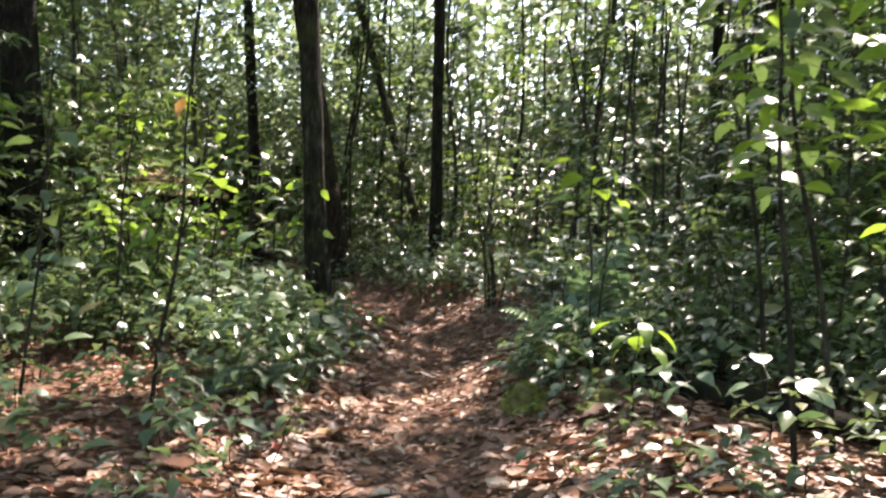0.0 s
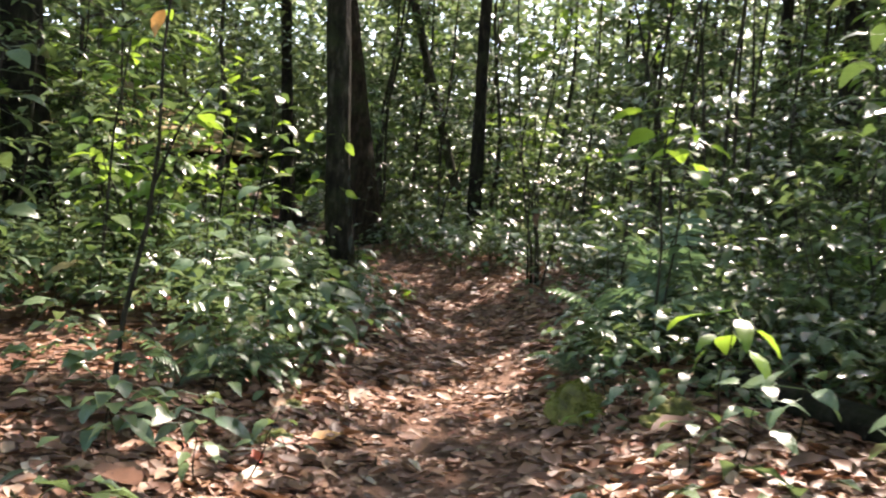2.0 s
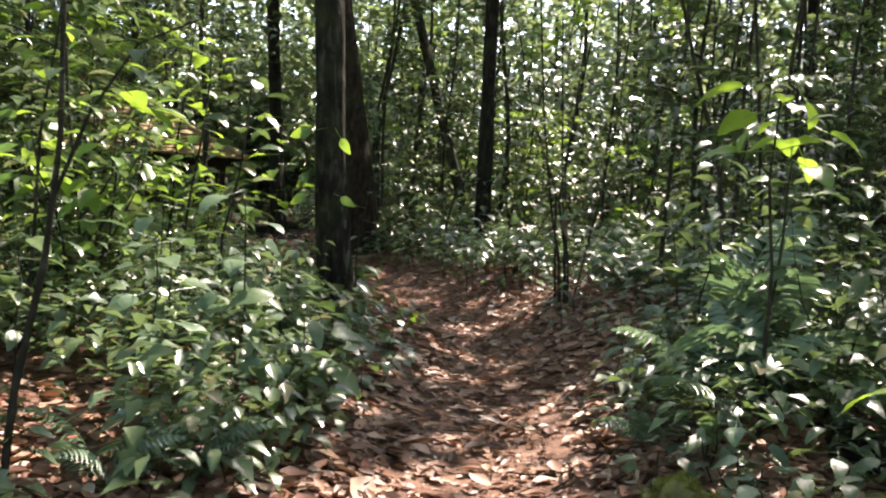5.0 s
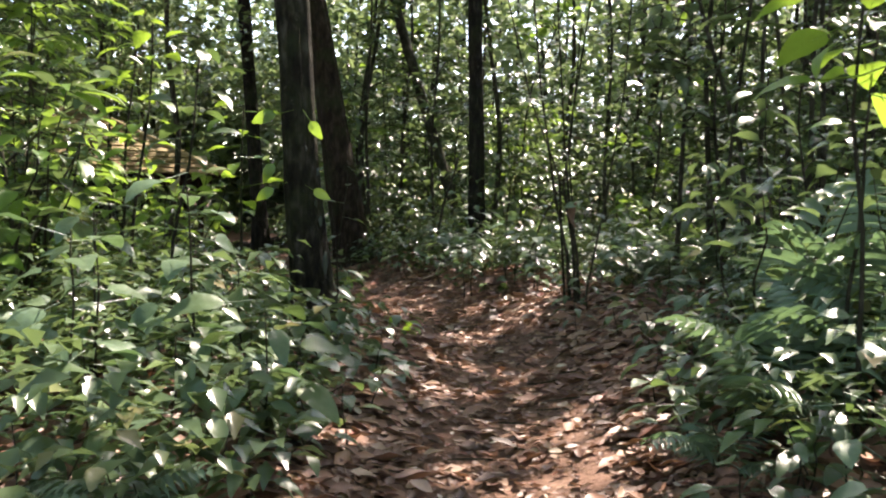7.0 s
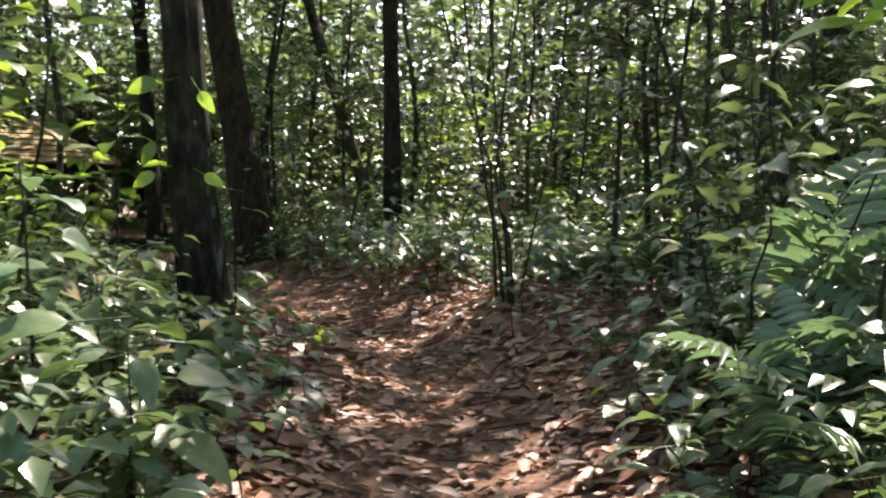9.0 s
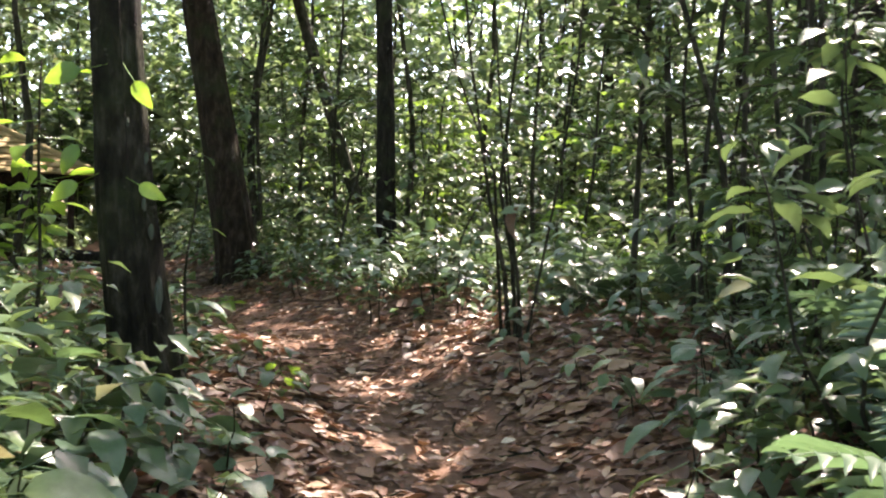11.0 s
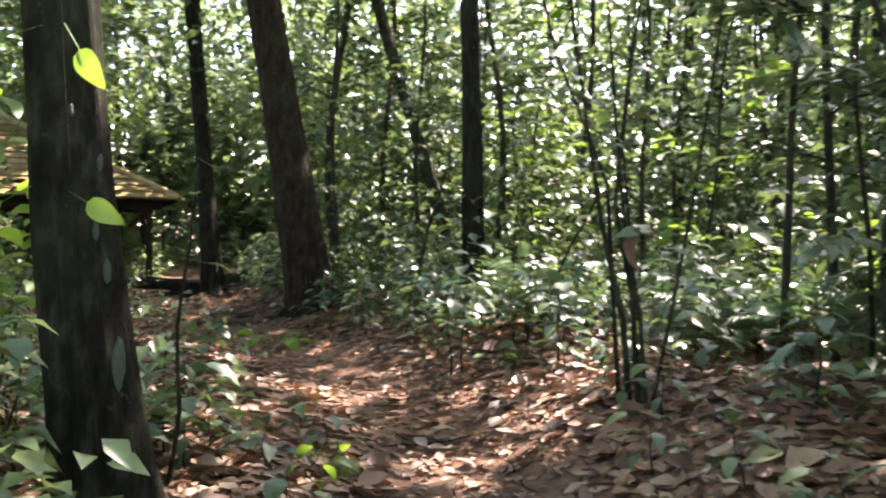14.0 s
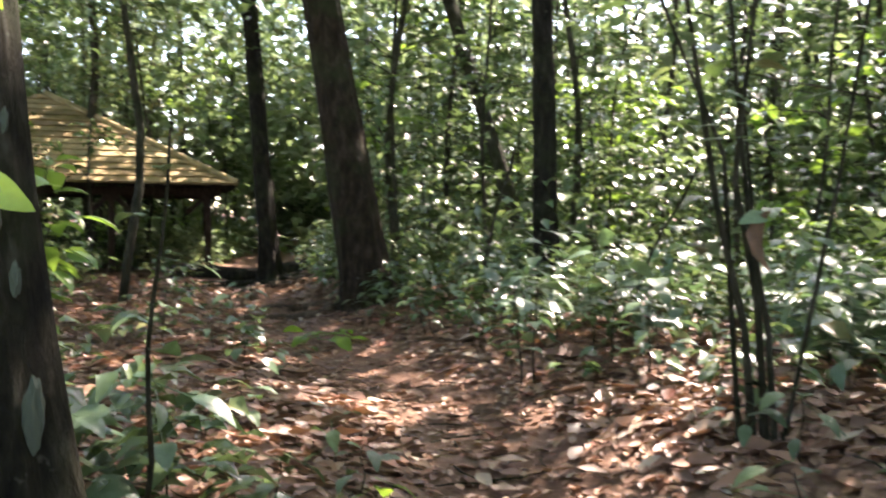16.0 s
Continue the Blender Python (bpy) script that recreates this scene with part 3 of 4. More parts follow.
tagged(new("low_undergrowth", tri_mesh("low_undergrowth", *low_v, MAT_FOLIAGE)), "dense low green undergrowth covering the forest floor", "undergrowth", kind="stuff")

# ---- the woods farther off, and the canopy ----
n = 165000
ang = rng.uniform(0, 2 * math.pi, n)
front = np.abs((ang - math.pi / 2 + math.pi) % (2 * math.pi) - math.pi) < 0.75
ang = np.where(~front & (rng.random(n) < .55), math.pi / 2 + rng.uniform(-.75, .75, n), ang)
rad = rng.uniform(21, 44, n)
cx, cy = -1 + np.cos(ang) * rad, 9 + np.sin(ang) * rad
hz = rng.beta(1.1, 1.7, n) * 13
behind = np.arange(n) > n - 16000      # the woods closing the view behind the shelter
cx, cy, hz = np.where(behind, rng.uniform(-27, -6, n), cx), np.where(behind, rng.uniform(39.5, 44, n), cy), np.where(behind, rng.uniform(0, 6.5, n), hz)
den = np.sin(cx * .9 + 2 * np.sin(hz * .7)) * np.sin(cy * .7 + hz) + .5 * np.sin(cx * 2.3 + hz * 1.9) * np.sin(cy * 2.1)
keep = (den > -.2) & ((np.abs(off_path(cx, cy)) > 1.6) | (cy > 33))
keep &= ~((cx > -18) & (cx < -6.2) & (cy > 22) & (cy < 34.5) & (hz < 5.5))
p = np.stack([cx, cy, ground_z(cx, cy) + hz], 1)[keep]
n = len(p)
ln = rng.uniform(.2, .5, n) * (1 + np.clip(rad[keep] - 24, 0, 20) / 20)
dd = rng.normal(0, 1, (n, 3)) * (1, 1, .4) - (0, 0, .2)
tagged(new("distant_woods", tri_mesh("distant_woods", *leaves(p, dd, rng.normal(0, .25, (n, 3)) + (0, 0, 1), ln, ln * .6, FAR_V, FAR_T), MAT_FAR)), "sunlit green foliage of the distant woods", "forest", kind="stuff")

FAR_TRUNKS = [tri_mesh("trunk", *tube(bend((0, 0, -.1), (rng.normal(0, .6), 0, rng.uniform(9, 14)), 6, 0, .3, k), [r0 * (1 - .08 * j) for j in range(7)], 7), MAT_BARK_POLE)
              for k, r0 in enumerate((.05, .06, .08, .1, .12, .14, .045, .07))]
for k in range(170):
    an = math.pi / 2 + rng.uniform(-.8, .8) if k < 130 else rng.uniform(0, 2 * math.pi)
    rr = rng.uniform(22, 42)
    x, y = -1 + math.cos(an) * rr, 9 + math.sin(an) * rr
    if abs(off_path(x, y)) < 1.5 or (-18 < x < -6.5 and 24 < y < 36) or (abs(x + 6) < 1.2 and 24 < y < 32):
        continue
    o = new("tree", FAR_TRUNKS[k % 8])
    o.matrix_basis = pose(x, y, gz(x, y), 0, 0, rng.uniform(0, 360))
    tagged(o, "slender tree trunk deep in the distant woods", "tree", "distant trees")

# boughs hanging over the far part of the path
n = 15000
x, y, hz = rng.uniform(-14, -2.2, n), rng.uniform(19, 33, n), rng.uniform(3.6, 8, n)
den = np.sin(x * 1.3 + 1.4 * np.sin(hz * 1.6)) * np.sin(y * 1.2 + hz * 1.3) + .4 * np.sin(x * 3.3 - hz * 2.4) * np.sin(y * 3.1)
keep = (den > .05) & ((x < -5) | (hz > 6.5))
x, y, hz = x[keep], y[keep], hz[keep]
n = len(x)
ln = rng.uniform(.14, .3, n)
tagged(new("overhanging_boughs", tri_mesh("overhanging_boughs", *leaves(np.stack([x, y, hz], 1), rng.normal(0, 1, (n, 3)) * (1, 1, .35) - (0, 0, .15), rng.normal(0, .22, (n, 3)) + (0, 0, 1), ln, ln * .58), MAT_FOLIAGE)),
       "dark green leafy boughs hanging over the path", "foliage", kind="stuff")

# mid-distance thicket
n = 60000
y = rng.uniform(17, 36, n)
x = rng.uniform(-1, 1, n) * (3.5 + .55 * (y - 6)) - .06 * (y - 6)
s = off_path(x, y)
hz = rng.beta(1.2, 2.2, n) * np.minimum(1.0 + .18 * (y - 15) + .25 * np.abs(s), 4.5)
den = np.sin(x * 2.1 + 1.4 * np.sin(hz * 2.2)) * np.sin(y * 1.9 + hz * 1.7) + .5 * np.sin(x * 4.3 - hz * 3) * np.sin(y * 4.1)
keep = (den > 0) & ((s > 1.7) | (s < -3.4)) & (hz < .3 + .55 * (np.abs(s) - 1)) & ((np.hypot(x + 3.2, y - 21.5) > 1.0)) | ((y > 31) & (x > -8) & (den > -.3))
keep &= (np.hypot(x - .9, y - 20.0) > 1.9) | (hz < .5)
keep &= ~((x > -18) & (x < -6.9) & (y > 22) & (y < 35)) & ~((x > -10.5) & (x < -4.5) & (y > 14) & (y < 30) & (rng.random(n) < .75))
x, y, hz = x[keep], y[keep], hz[keep]
n = len(x)
ln = rng.uniform(.1, .26, n)
tagged(new("thicket_foliage", tri_mesh("thicket_foliage", *leaves(np.stack([x, y, ground_z(x, y) + hz + .05], 1), rng.normal(0, 1, (n, 3)) * (1, 1, .35) - (0, 0, .15), rng.normal(0, .22, (n, 3)) + (0, 0, 1), ln, ln * .58), MAT_FOLIAGE)),
       "dense green thicket foliage between the trees", "undergrowth", kind="stuff")

# low green growth in the clearing round the shelter
n = 9000
x, y = rng.uniform(-17, -5.6, n), rng.uniform(28.5, 38, n)
hz = rng.beta(1.2, 2, n) * (.35 + .45 * (np.sin(x * 1.7) * np.sin(y * 1.3) > -.2))
keep = np.abs(off_path(x, y)) > 1.1
x, y, hz = x[keep], y[keep], hz[keep]
n = len(x)
ln = rng.uniform(.14, .3, n)
tagged(new("clearing_undergrowth", tri_mesh("clearing_undergrowth", *leaves(np.stack([x, y, ground_z(x, y) + hz + .04], 1), rng.normal(0, 1, (n, 3)) * (1, 1, .3), rng.normal(0, .22, (n, 3)) + (0, 0, 1), ln, ln * .58), MAT_FAR)),
       "low light green growth in the clearing round the shelter", "undergrowth", kind="stuff")

# canopy mostly above the view, added to shade the floor
n = 92000
cx, cy, cz = rng.uniform(-27, 27, n), rng.uniform(-16, 42, n), rng.uniform(8, 14, n)
# extra leaves over the path deepen its shade
over = np.arange(n) > 74000
cx, cy = np.where(over, rng.uniform(-12, 14, n), cx), np.where(over, rng.uniform(4, 33, n), cy)
den = np.sin(cx * .55 + 1.7 * np.sin(cy * .4)) * np.sin(cy * .6 + .9 * np.sin(cx * .5)) + .6 * np.sin(cx * 1.7 + cz) * np.sin(cy * 1.5 - cz)
keep = ((den > -.75) | over) & (rng.random(n) < np.interp(cy, [-16, 0, 30, 36], [.75, 1, 1, .3]))
for x0, y0, r0 in GAPS:
    z0 = gz(x0, y0) + .3
    k = (cz - z0) / SUN_DIR.z
    keep &= np.hypot(cx - x0 - SUN_DIR.x * k, cy - y0 - SUN_DIR.y * k) > r0 + .14
p = np.stack([cx, cy, cz], 1)[keep]
n = len(p)
ln = rng.uniform(.3, .55, n)
tagged(new("forest_canopy", tri_mesh("forest_canopy", *leaves(p, rng.normal(0, 1, (n, 3)) * (1, 1, .3), rng.normal(0, .4, (n, 3)) + (0, 0, 1), ln, ln * .5, FAR_V, FAR_T), MAT_CANOPY)), "leafy green canopy, mostly unseen, added to shade the path with gaps for sunbeams", "forest", kind="stuff")

# ---- measured plants beside the path ----
def leafy(x, y, h, n, size, seed, meshes, label, name="leafy_plant", lean=(0, 0), bare=0.3, fan=1.0, droop=-0.15):
    """A single broad-leaved plant: stem and stalked leaves set spirally towards the top."""
    g = np.random.default_rng(seed)
    t = empty(name, (x, y, gz(x, y)), label, "plant" if name == "leafy_plant" else name.replace("_", " "))
    line = bend((0, 0, -.04), (lean[0], lean[1], h), 8, 0, .08, seed)
    r0 = .004 + .005 * h
    part("stem", tri_mesh("stem", *tube(line, [r0 * (1 - .6 * j / 8) for j in range(9)], 7), MAT_STEM), t)
    for k in range(n):
        u = bare + (1 - bare) * (k + 1) / n
        q = line[0].lerp(line[-1], u)
        aa_ = 2.4 * k + seed
        L = size * g.uniform(.7, 1.2)
        e = q + Vector((math.cos(aa_), math.sin(aa_), .15)) * L * .72 * fan
        part("leaf", meshes[k % 3], t, Matrix.Translation(e) @ Euler((droop + g.normal(0, .25), g.normal(0, .3), aa_ - math.pi / 2)).to_matrix().to_4x4() @ Matrix.Scale(L, 4))
    return t


BROAD = "broad-leaved green plant with pale glossy leaves beside the path"
for k, (x, y, h, n, size) in enumerate([(-.98, 11.6, .62, 9, .22), (-1.25, 11.25, .5, 8, .2), (-1.45, 11.8, 1.1, 11, .2), (-1.85, 11.7, .95, 10, .22), (-1.72, 11.25, .95, 10, .2), (-1.12, 12.6, .5, 9, .22),
                                        (-1.3, 12.1, .7, 9, .23), (-1.02, 13.3, .18, 7, .2), (-.72, 13.35, .12, 5, .15), (-1.75, 13.5, .42, 8, .2)] + [(-1.3, 10.75, .35, 8, .18), (-2.2, 12.3, .95, 11, .2),
                                        (-2.5, 11.2, .85, 10, .2), (-.95, 9.3, .2, 6, .2), (-1.25, 9.15, .16, 5, .18), (-3.4, 9.9, .6, 9, .18), (-2.7, 10.3, .9, 10, .2), (-3.1, 11.6, 1.0, 10, .2)] + [
                                        (.88, 11.7, .3, 7, .17), (1.1, 13.5, .35, 8, .2), (1.3, 14.2, .4, 8, .19), (.85, 12.5, .3, 7, .16), (1.25, 15.6, .5, 9, .17), (1.45, 13.1, .5, 8, .2), (.95, 10.75, .2, 6, .15),
                                        (1.3, 10.3, .22, 6, .16), (-3.3, 10.9, .75, 10, .17), (-2.9, 9.3, .8, 9, .18), (-1.0, 12.2, .35, 8, .2), (-2.0, 14.4, .6, 9, .2)]):
    leafy(x, y, h, n, size, 60 + k, LEAF_MESH if k % 3 else HERB_MESH, BROAD)
leafy(1.68, 9.55, .66, 7, .19, 3, YOUNG_MESH, "small plant with glowing yellow-green leaves above a fallen log", bare=.7, droop=-.45)
leafy(2.0, 9.35, .42, 6, .17, 4, LEAF_MESH, "small plant with pale drooping leaves above a fallen log", bare=.6)
leafy(2.22, 8.45, .5, 7, .19, 6, LEAF_MESH, "small plant with large pale glossy leaves", bare=.5)
leafy(2.2, 7.7, .3, 6, .13, 7, HERB_MESH, "low plant with round dark green leaves")
leafy(1.5, 11.35, 1.75, 9, .22, 9, YOUNG_MESH, "slim sapling with a tuft of bright young green leaves", "sapling", (-.05, 0), .8)
leafy(1.6, 11.9, 1.7, 8, .22, 19, YOUNG_MESH, "slim sapling with large bright green leaves", "sapling", (.05, -.1), .7)
for k, (x, y, h, lean) in enumerate([(2.35, 8.35, 2.5, (-.25, .1)), (2.7, 8.9, 2.9, (-.45, 0)), (2.9, 8.2, 2.2, (-.2, 0)), (2.55, 9.7, 2.7, (-.3, .2))]):
    leafy(x, y, h + .25, 38, .2, 23 + k, HERB_MESH if k % 2 else YOUNG_MESH, "tall shrub with thin stems and sunlit green leaves", "shrub", lean, .5)
for k, (x, y, h) in enumerate([(-2.5, 9.7, 1.9), (-3.0, 12.0, 2.3), (-3.6, 10.6, 2.2), (-2.6, 13.4, 2.1), (-4.2, 12.6, 2.6), (-3.3, 14.6, 2.4), (-2.1, 13.0, 1.9)]):
    leafy(x, y, h, 22, .18, 33 + k, YOUNG_MESH if k % 2 else HERB_MESH, "tall understorey shrub with light green leaves", "shrub", (.2, 0), .45)
for k, (x, y, s_) in enumerate([(1.45, 12.5, 1), (2.0, 11.9, 0), (1.75, 13.4, 0), (2.8, 12.7, 1), (2.3, 11.6, 0), (2.1, 14.4, 0), (2.6, 13.8, 3), (1.85, 15.3, 0), (2.9, 11.8, 3), (3.3, 10.9, 1), (3.4, 9.4, 3), (2.5, 15.6, 1), (1.75, 14.1, 0), (2.05, 15.0, 1), (1.55, 13.8, 2), (1.7, 14.8, 2)]):
    copy_thing(SHRUBS[s_], pose(x, y, gz(x, y), 0, 0, 47 * k))

g = np.random.default_rng(77)
for k in range(36):
    x, y = g.uniform(-1.0, 1.6), g.uniform(17.8, 20.6)
    leafy(x, y, g.uniform(.35, .85), 9, .17, 140 + k, LEAF_MESH, "sunlit broad-leaved plant in a bright forest gap")
for k in range(12):
    x, y = g.uniform(-.9, 1.5), g.uniform(16.3, 18.4)
    if off_path(x, y) > .7:
        leafy(x, y, g.uniform(.12, .3), 6, .14, 170 + k, HERB_MESH, "low green plant growing through dead leaves")
def before_trunk(x, y):
    """Whether a tall plant would hide the thick trunk or the shelter from the path."""
    for (xa, ya), (xb, yb), wide in (((.7, 6), (-5.2, 14.5), .75), ((.35, 7.7), (-10.5, 28), .6)):
        u = min(1, max(0, ((x - xa) * (xb - xa) + (y - ya) * (yb - ya)) / ((xb - xa) ** 2 + (yb - ya) ** 2)))
        if math.hypot(x - xa - (xb - xa) * u, y - ya - (yb - ya) * u) < wide:
            return True
    return False


for k in range(24):
    x, y = g.uniform(-7.5, -2.8), g.uniform(11.5, 16.5)
    if not before_trunk(x, y):
        grow = g.uniform(1.0, 1.5)
        made = copy_thing(SHRUBS[(3, 1, 3, 4)[k % 4]], pose(x, y, gz(x, y), 0, 0, 61 * k))
        made.scale = (grow, grow, grow)
for k in range(9):
    x, y = g.uniform(-7.5, -3.3), g.uniform(12.5, 17)
    if not before_trunk(x, y):
        copy_thing(POLES[(3, 4, 6)[k % 3]], pose(x, y, gz(x, y), 0, 0, 71 * k))

# ---- slender young trees with layered boughs ----
def layered_proto(h, boughs, size, seed, mat):
    """A slim stem whose boughs spread flat, with leaves set in two rows along each twig."""
    g_ = np.random.default_rng(seed)
    t = empty("young_tree", (0, 0, 0), "slender young tree with flat layered boughs of broad leaves", "young tree", "layered young trees")
    line = bend((0, 0, -.08), (g_.normal(0, .2), g_.normal(0, .2), h), 10, 0, .25, seed)
    part("stem", tri_mesh("stem", *tube(line, [.004 + .006 * h * (1 - k / 10) / 1.6 for k in range(11)], 6), MAT_STEM), t)
    wood = []
    p_, d_, l_ = [], [], []
    for k in range(boughs):
        q = line[min(10, 2 + int(8 * (k + .5) / boughs))]
        a = 2.4 * k + seed + g_.normal(0, .3)
        L = g_.uniform(.45, .95) * (1.15 - .5 * k / boughs) * h / 2.4
        e = q + Vector((math.cos(a) * L, math.sin(a) * L, g_.uniform(.0, .28) * L))
        wood.append(tube(bend(q, e, 4, .05, .06, seed + k), [.007, .006, .005, .004, .002], 5))
        for j in range(9):
            f = (j + 1) / 9
            for sd in (-1, 1):
                if g_.random() < .18:
                    continue
                b = a + sd * g_.uniform(.6, 1.25) * (1.05 - .6 * f)
                w = q.lerp(e, f) + Vector((math.cos(b), math.sin(b), 0)) * .02
                p_.append((w.x, w.y, w.z + .05 * math.sin(math.pi * f) + g_.normal(0, .015)))
                d_.append((math.cos(b), math.sin(b), g_.normal(-.18, .14)))
                l_.append(size * g_.uniform(.65, 1.2))
    tagged(part("branchwork", tri_mesh("branchwork", *joined(wood), MAT_STEM), t), kind="stuff")
    n_ = len(p_)
    l_ = np.array(l_)
    part("foliage", tri_mesh("foliage", *leaves(p_, d_, g_.normal(0, .17, (n_, 3)) + (0, 0, 1), l_, l_ * g_.uniform(.42, .56, n_), OVATE_V, OVATE_T), mat), t)
    return t


LAYERED = [layered_proto(2.4, 13, .16, 1, MAT_FOLIAGE), layered_proto(3.4, 16, .18, 2, MAT_FOLIAGE), layered_proto(1.7, 10, .15, 3, MAT_FOLIAGE), layered_proto(3.0, 14, .19, 4, MAT_LIGHT_FOLIAGE), layered_proto(4.4, 18, .2, 5, MAT_FOLIAGE)]
LAYER_H = [2.4, 3.4, 1.7, 3.0, 4.4]
g = np.random.default_rng(31)
placed = 0
while placed < 120:
    side = placed % 3
    if side == 0:
        x, y = g.uniform(-8, -2.0), g.uniform(11.2, 19)
    elif side == 1:
        x, y = g.uniform(1.9, 7), g.uniform(10.4, 21)
    else:
        x, y = g.uniform(-3.6, 6), g.uniform(22.3, 30)
    k = int(g.integers(0, 5))
    s = off_path(x, y)
    if abs(s) < 1.5 + .22 * (LAYER_H[k] - 1.7) or before_trunk(x, y) or (side == 0 and y > 15.5 and x > -4.5) or (in_beam(x, y, .35) and g.random() < .75) or (x < 3.1 and side == 1 and LAYER_H[k] > 2.6 and y < 15):
        continue
    m = pose(x, y, gz(x, y), 0, 0, g.uniform(0, 360))
    if placed < 5:
        LAYERED[k := placed].matrix_basis = m
    else:
        copy_thing(LAYERED[k], m)
    placed += 1

leafy(-2.15, 14.3, 1.7, 14, .2, 91, YOUNG_MESH, "slim sapling with bright yellow-green leaves beside a dark trunk", "sapling", (.05, 0), .45)
for k in range(12):
    x, y = g.uniform(1.15, 2.1), g.uniform(9.9, 11.1)
    leafy(x, y, g.uniform(.08, .22), 6, .13, 190 + k, HERB_MESH, "low dark green plant on the litter bank")

leafy(-1.45, 14.5, 1.25, 7, .11, 301, HERB_MESH, "thin seedling with few leaves standing beside a dark trunk", "sapling", (.12, 0), .3)
for k, (x, y, h) in enumerate([(-1.15, 15.7, .2), (-1.0, 15.4, .14), (-1.38, 16.0, .22), (-.98, 14.95, .16), (-1.25, 15.1, .24)]):
    leafy(x, y, h, 5, .12, 310 + k, YOUNG_MESH if k % 2 else HERB_MESH, "small green seedling growing through dead leaves")
for k, (x, y) in enumerate([(-2.95, 20.0), (-2.75, 19.9)]):
    leafy(x, y, .12, 5, .2, 320 + k, YOUNG_MESH, "low bright green seedling at the path's edge", bare=.6)

# the vine leaves on the near trunk
vine = empty("climbing_vine", (-1.42, 14.0, gz(-1.42, 14.0)), "thin vine with glowing yellow-green leaves climbing a dark trunk", "vine")
part("stem", tri_mesh("stem", *tube([(.10, -.165, 0), (.05, -.16, .4), (.0, -.155, .8), (-.05, -.15, 1.2), (-.08, -.145, 1.6), (-.12, -.14, 2.2)], [.003, .003, .003, .0025, .0025, .002], 6), MAT_BARK_DARK), vine)
for lx, lz, L, roll in [(-.29, 1.25, .16, 150), (-.29, 1.07, .16, 120), (.0, 1.07, .14, -118), (-.03, 1.55, .15, -145), (-.28, 1.6, .2, 105)]:
    part("leaf", YOUNG_MESH[1], vine, pose(lx, -.13, lz, 78, 0, 0) @ pose(0, 0, 0, 0, 0, roll) @ Matrix.Scale(L, 4))


# ---- slim stems ----
def stem_part(parent, name, pts, r0, r1, mat=MAT_STEM, sides=8):
    n_ = len(pts) - 1
    fine = []
    for k in range(n_):
        for j in range(3):
            fine.append(Vector(pts[k]).lerp(Vector(pts[k + 1]), j / 3))
    fine.append(Vector(pts[-1]))
    m_ = len(fine) - 1
    part(name, tri_mesh(name, *tube(fine, [r0 + (r1 - r0) * j / m_ for j in range(m_ + 1)], sides, .15, len(pts)), mat), parent)


x0, y0 = -1.53, 9.68
z0 = gz(x0, y0)
young = empty("sapling", (x0, y0, z0), "thin dark forked sapling with light leaves and one orange leaf", "sapling")
stem_part(young, "stem", [(0, 0, -.05), (.03, .02, .45), (.13, .02, .95), (.17, .02, 1.4), (.16, .02, 1.9), (.22, .02, 2.7)], .017, .006)
stem_part(young, "branch", [(.16, .02, 1.2), (.28, .02, 1.5), (.45, .02, 1.75), (.7, .0, 1.85)], .008, .003)
g = np.random.default_rng(5)
for k in range(16):
    q = Vector((.16, .02, 1.3)).lerp(Vector((.55, 0, 1.8)), g.random()) if k < 9 else Vector((.17, .02, g.uniform(1.0, 2.4)))
    a_ = g.uniform(0, 6.28)
    L = g.uniform(.1, .17)
    part("leaf", YOUNG_MESH[k % 3] if k % 2 else HERB_MESH[k % 3], young, Matrix.Translation(q + Vector((math.cos(a_), math.sin(a_), .1)) * L * .72) @ Euler((-.2, g.normal(0, .3), a_ - math.pi / 2)).to_matrix().to_4x4() @ Matrix.Scale(L, 4))
DRY_MESH = [tri_mesh("leaf", (CURL_V * (w, 1, 1)), SIMPLE_T, MAT_DRY_LEAF) for w in (.5, .6, .75)]
ORANGE = tri_mesh("leaf", OVATE_V * (.55, 1, 1), OVATE_T, MAT_TAN_LEAF)
part("leaf", ORANGE, young, pose(.16, 0, 2.12, -50, 0, 60) @ Matrix.Scale(.16, 4), "curled orange dead leaf")

clump = empty("sapling_clump", (.42, 16.0, gz(.42, 16.0)), "clump of thin dark stems with a hanging dry leaf", "sapling")
for k, pts in enumerate([[(0, 0, -.05), (-.05, 0, .5), (-.17, 0, 1.0), (-.33, 0, 2.0), (-.5, 0, 3.6)], [(.05, 0, -.05), (0, .03, .6), (-.1, 0, 1.1), (-.05, 0, 1.7), (.15, 0, 3.2)],
                         [(.08, -.03, -.05), (.04, 0, .5), (-.04, .05, .95), (-.1, .05, 1.5), (-.22, .1, 3.0)], [(-.05, .05, -.05), (-.1, .05, .6), (-.14, .05, 1.2), (-.42, .1, 1.9), (-.7, .1, 3.0)],
                         [(.1, .05, -.05), (.18, .05, .4), (.3, .05, 1.1), (.42, .05, 2.0), (.5, .1, 3.5)], [(.04, .1, -.05), (0, .1, .8), (-.06, .12, 1.4), (.02, .1, 2.6)]]):
    stem_part(clump, "stem", pts, .019 - .002 * k, .006)
part("dry_leaf", tri_mesh("dry_leaf", OVATE_V * (.42, 1, 2.2), OVATE_T, MAT_BROWN_LEAF), clump, pose(.03, -.05, .98, -80, 15, 40) @ Matrix.Scale(.24, 4), "hanging brown dry leaf")
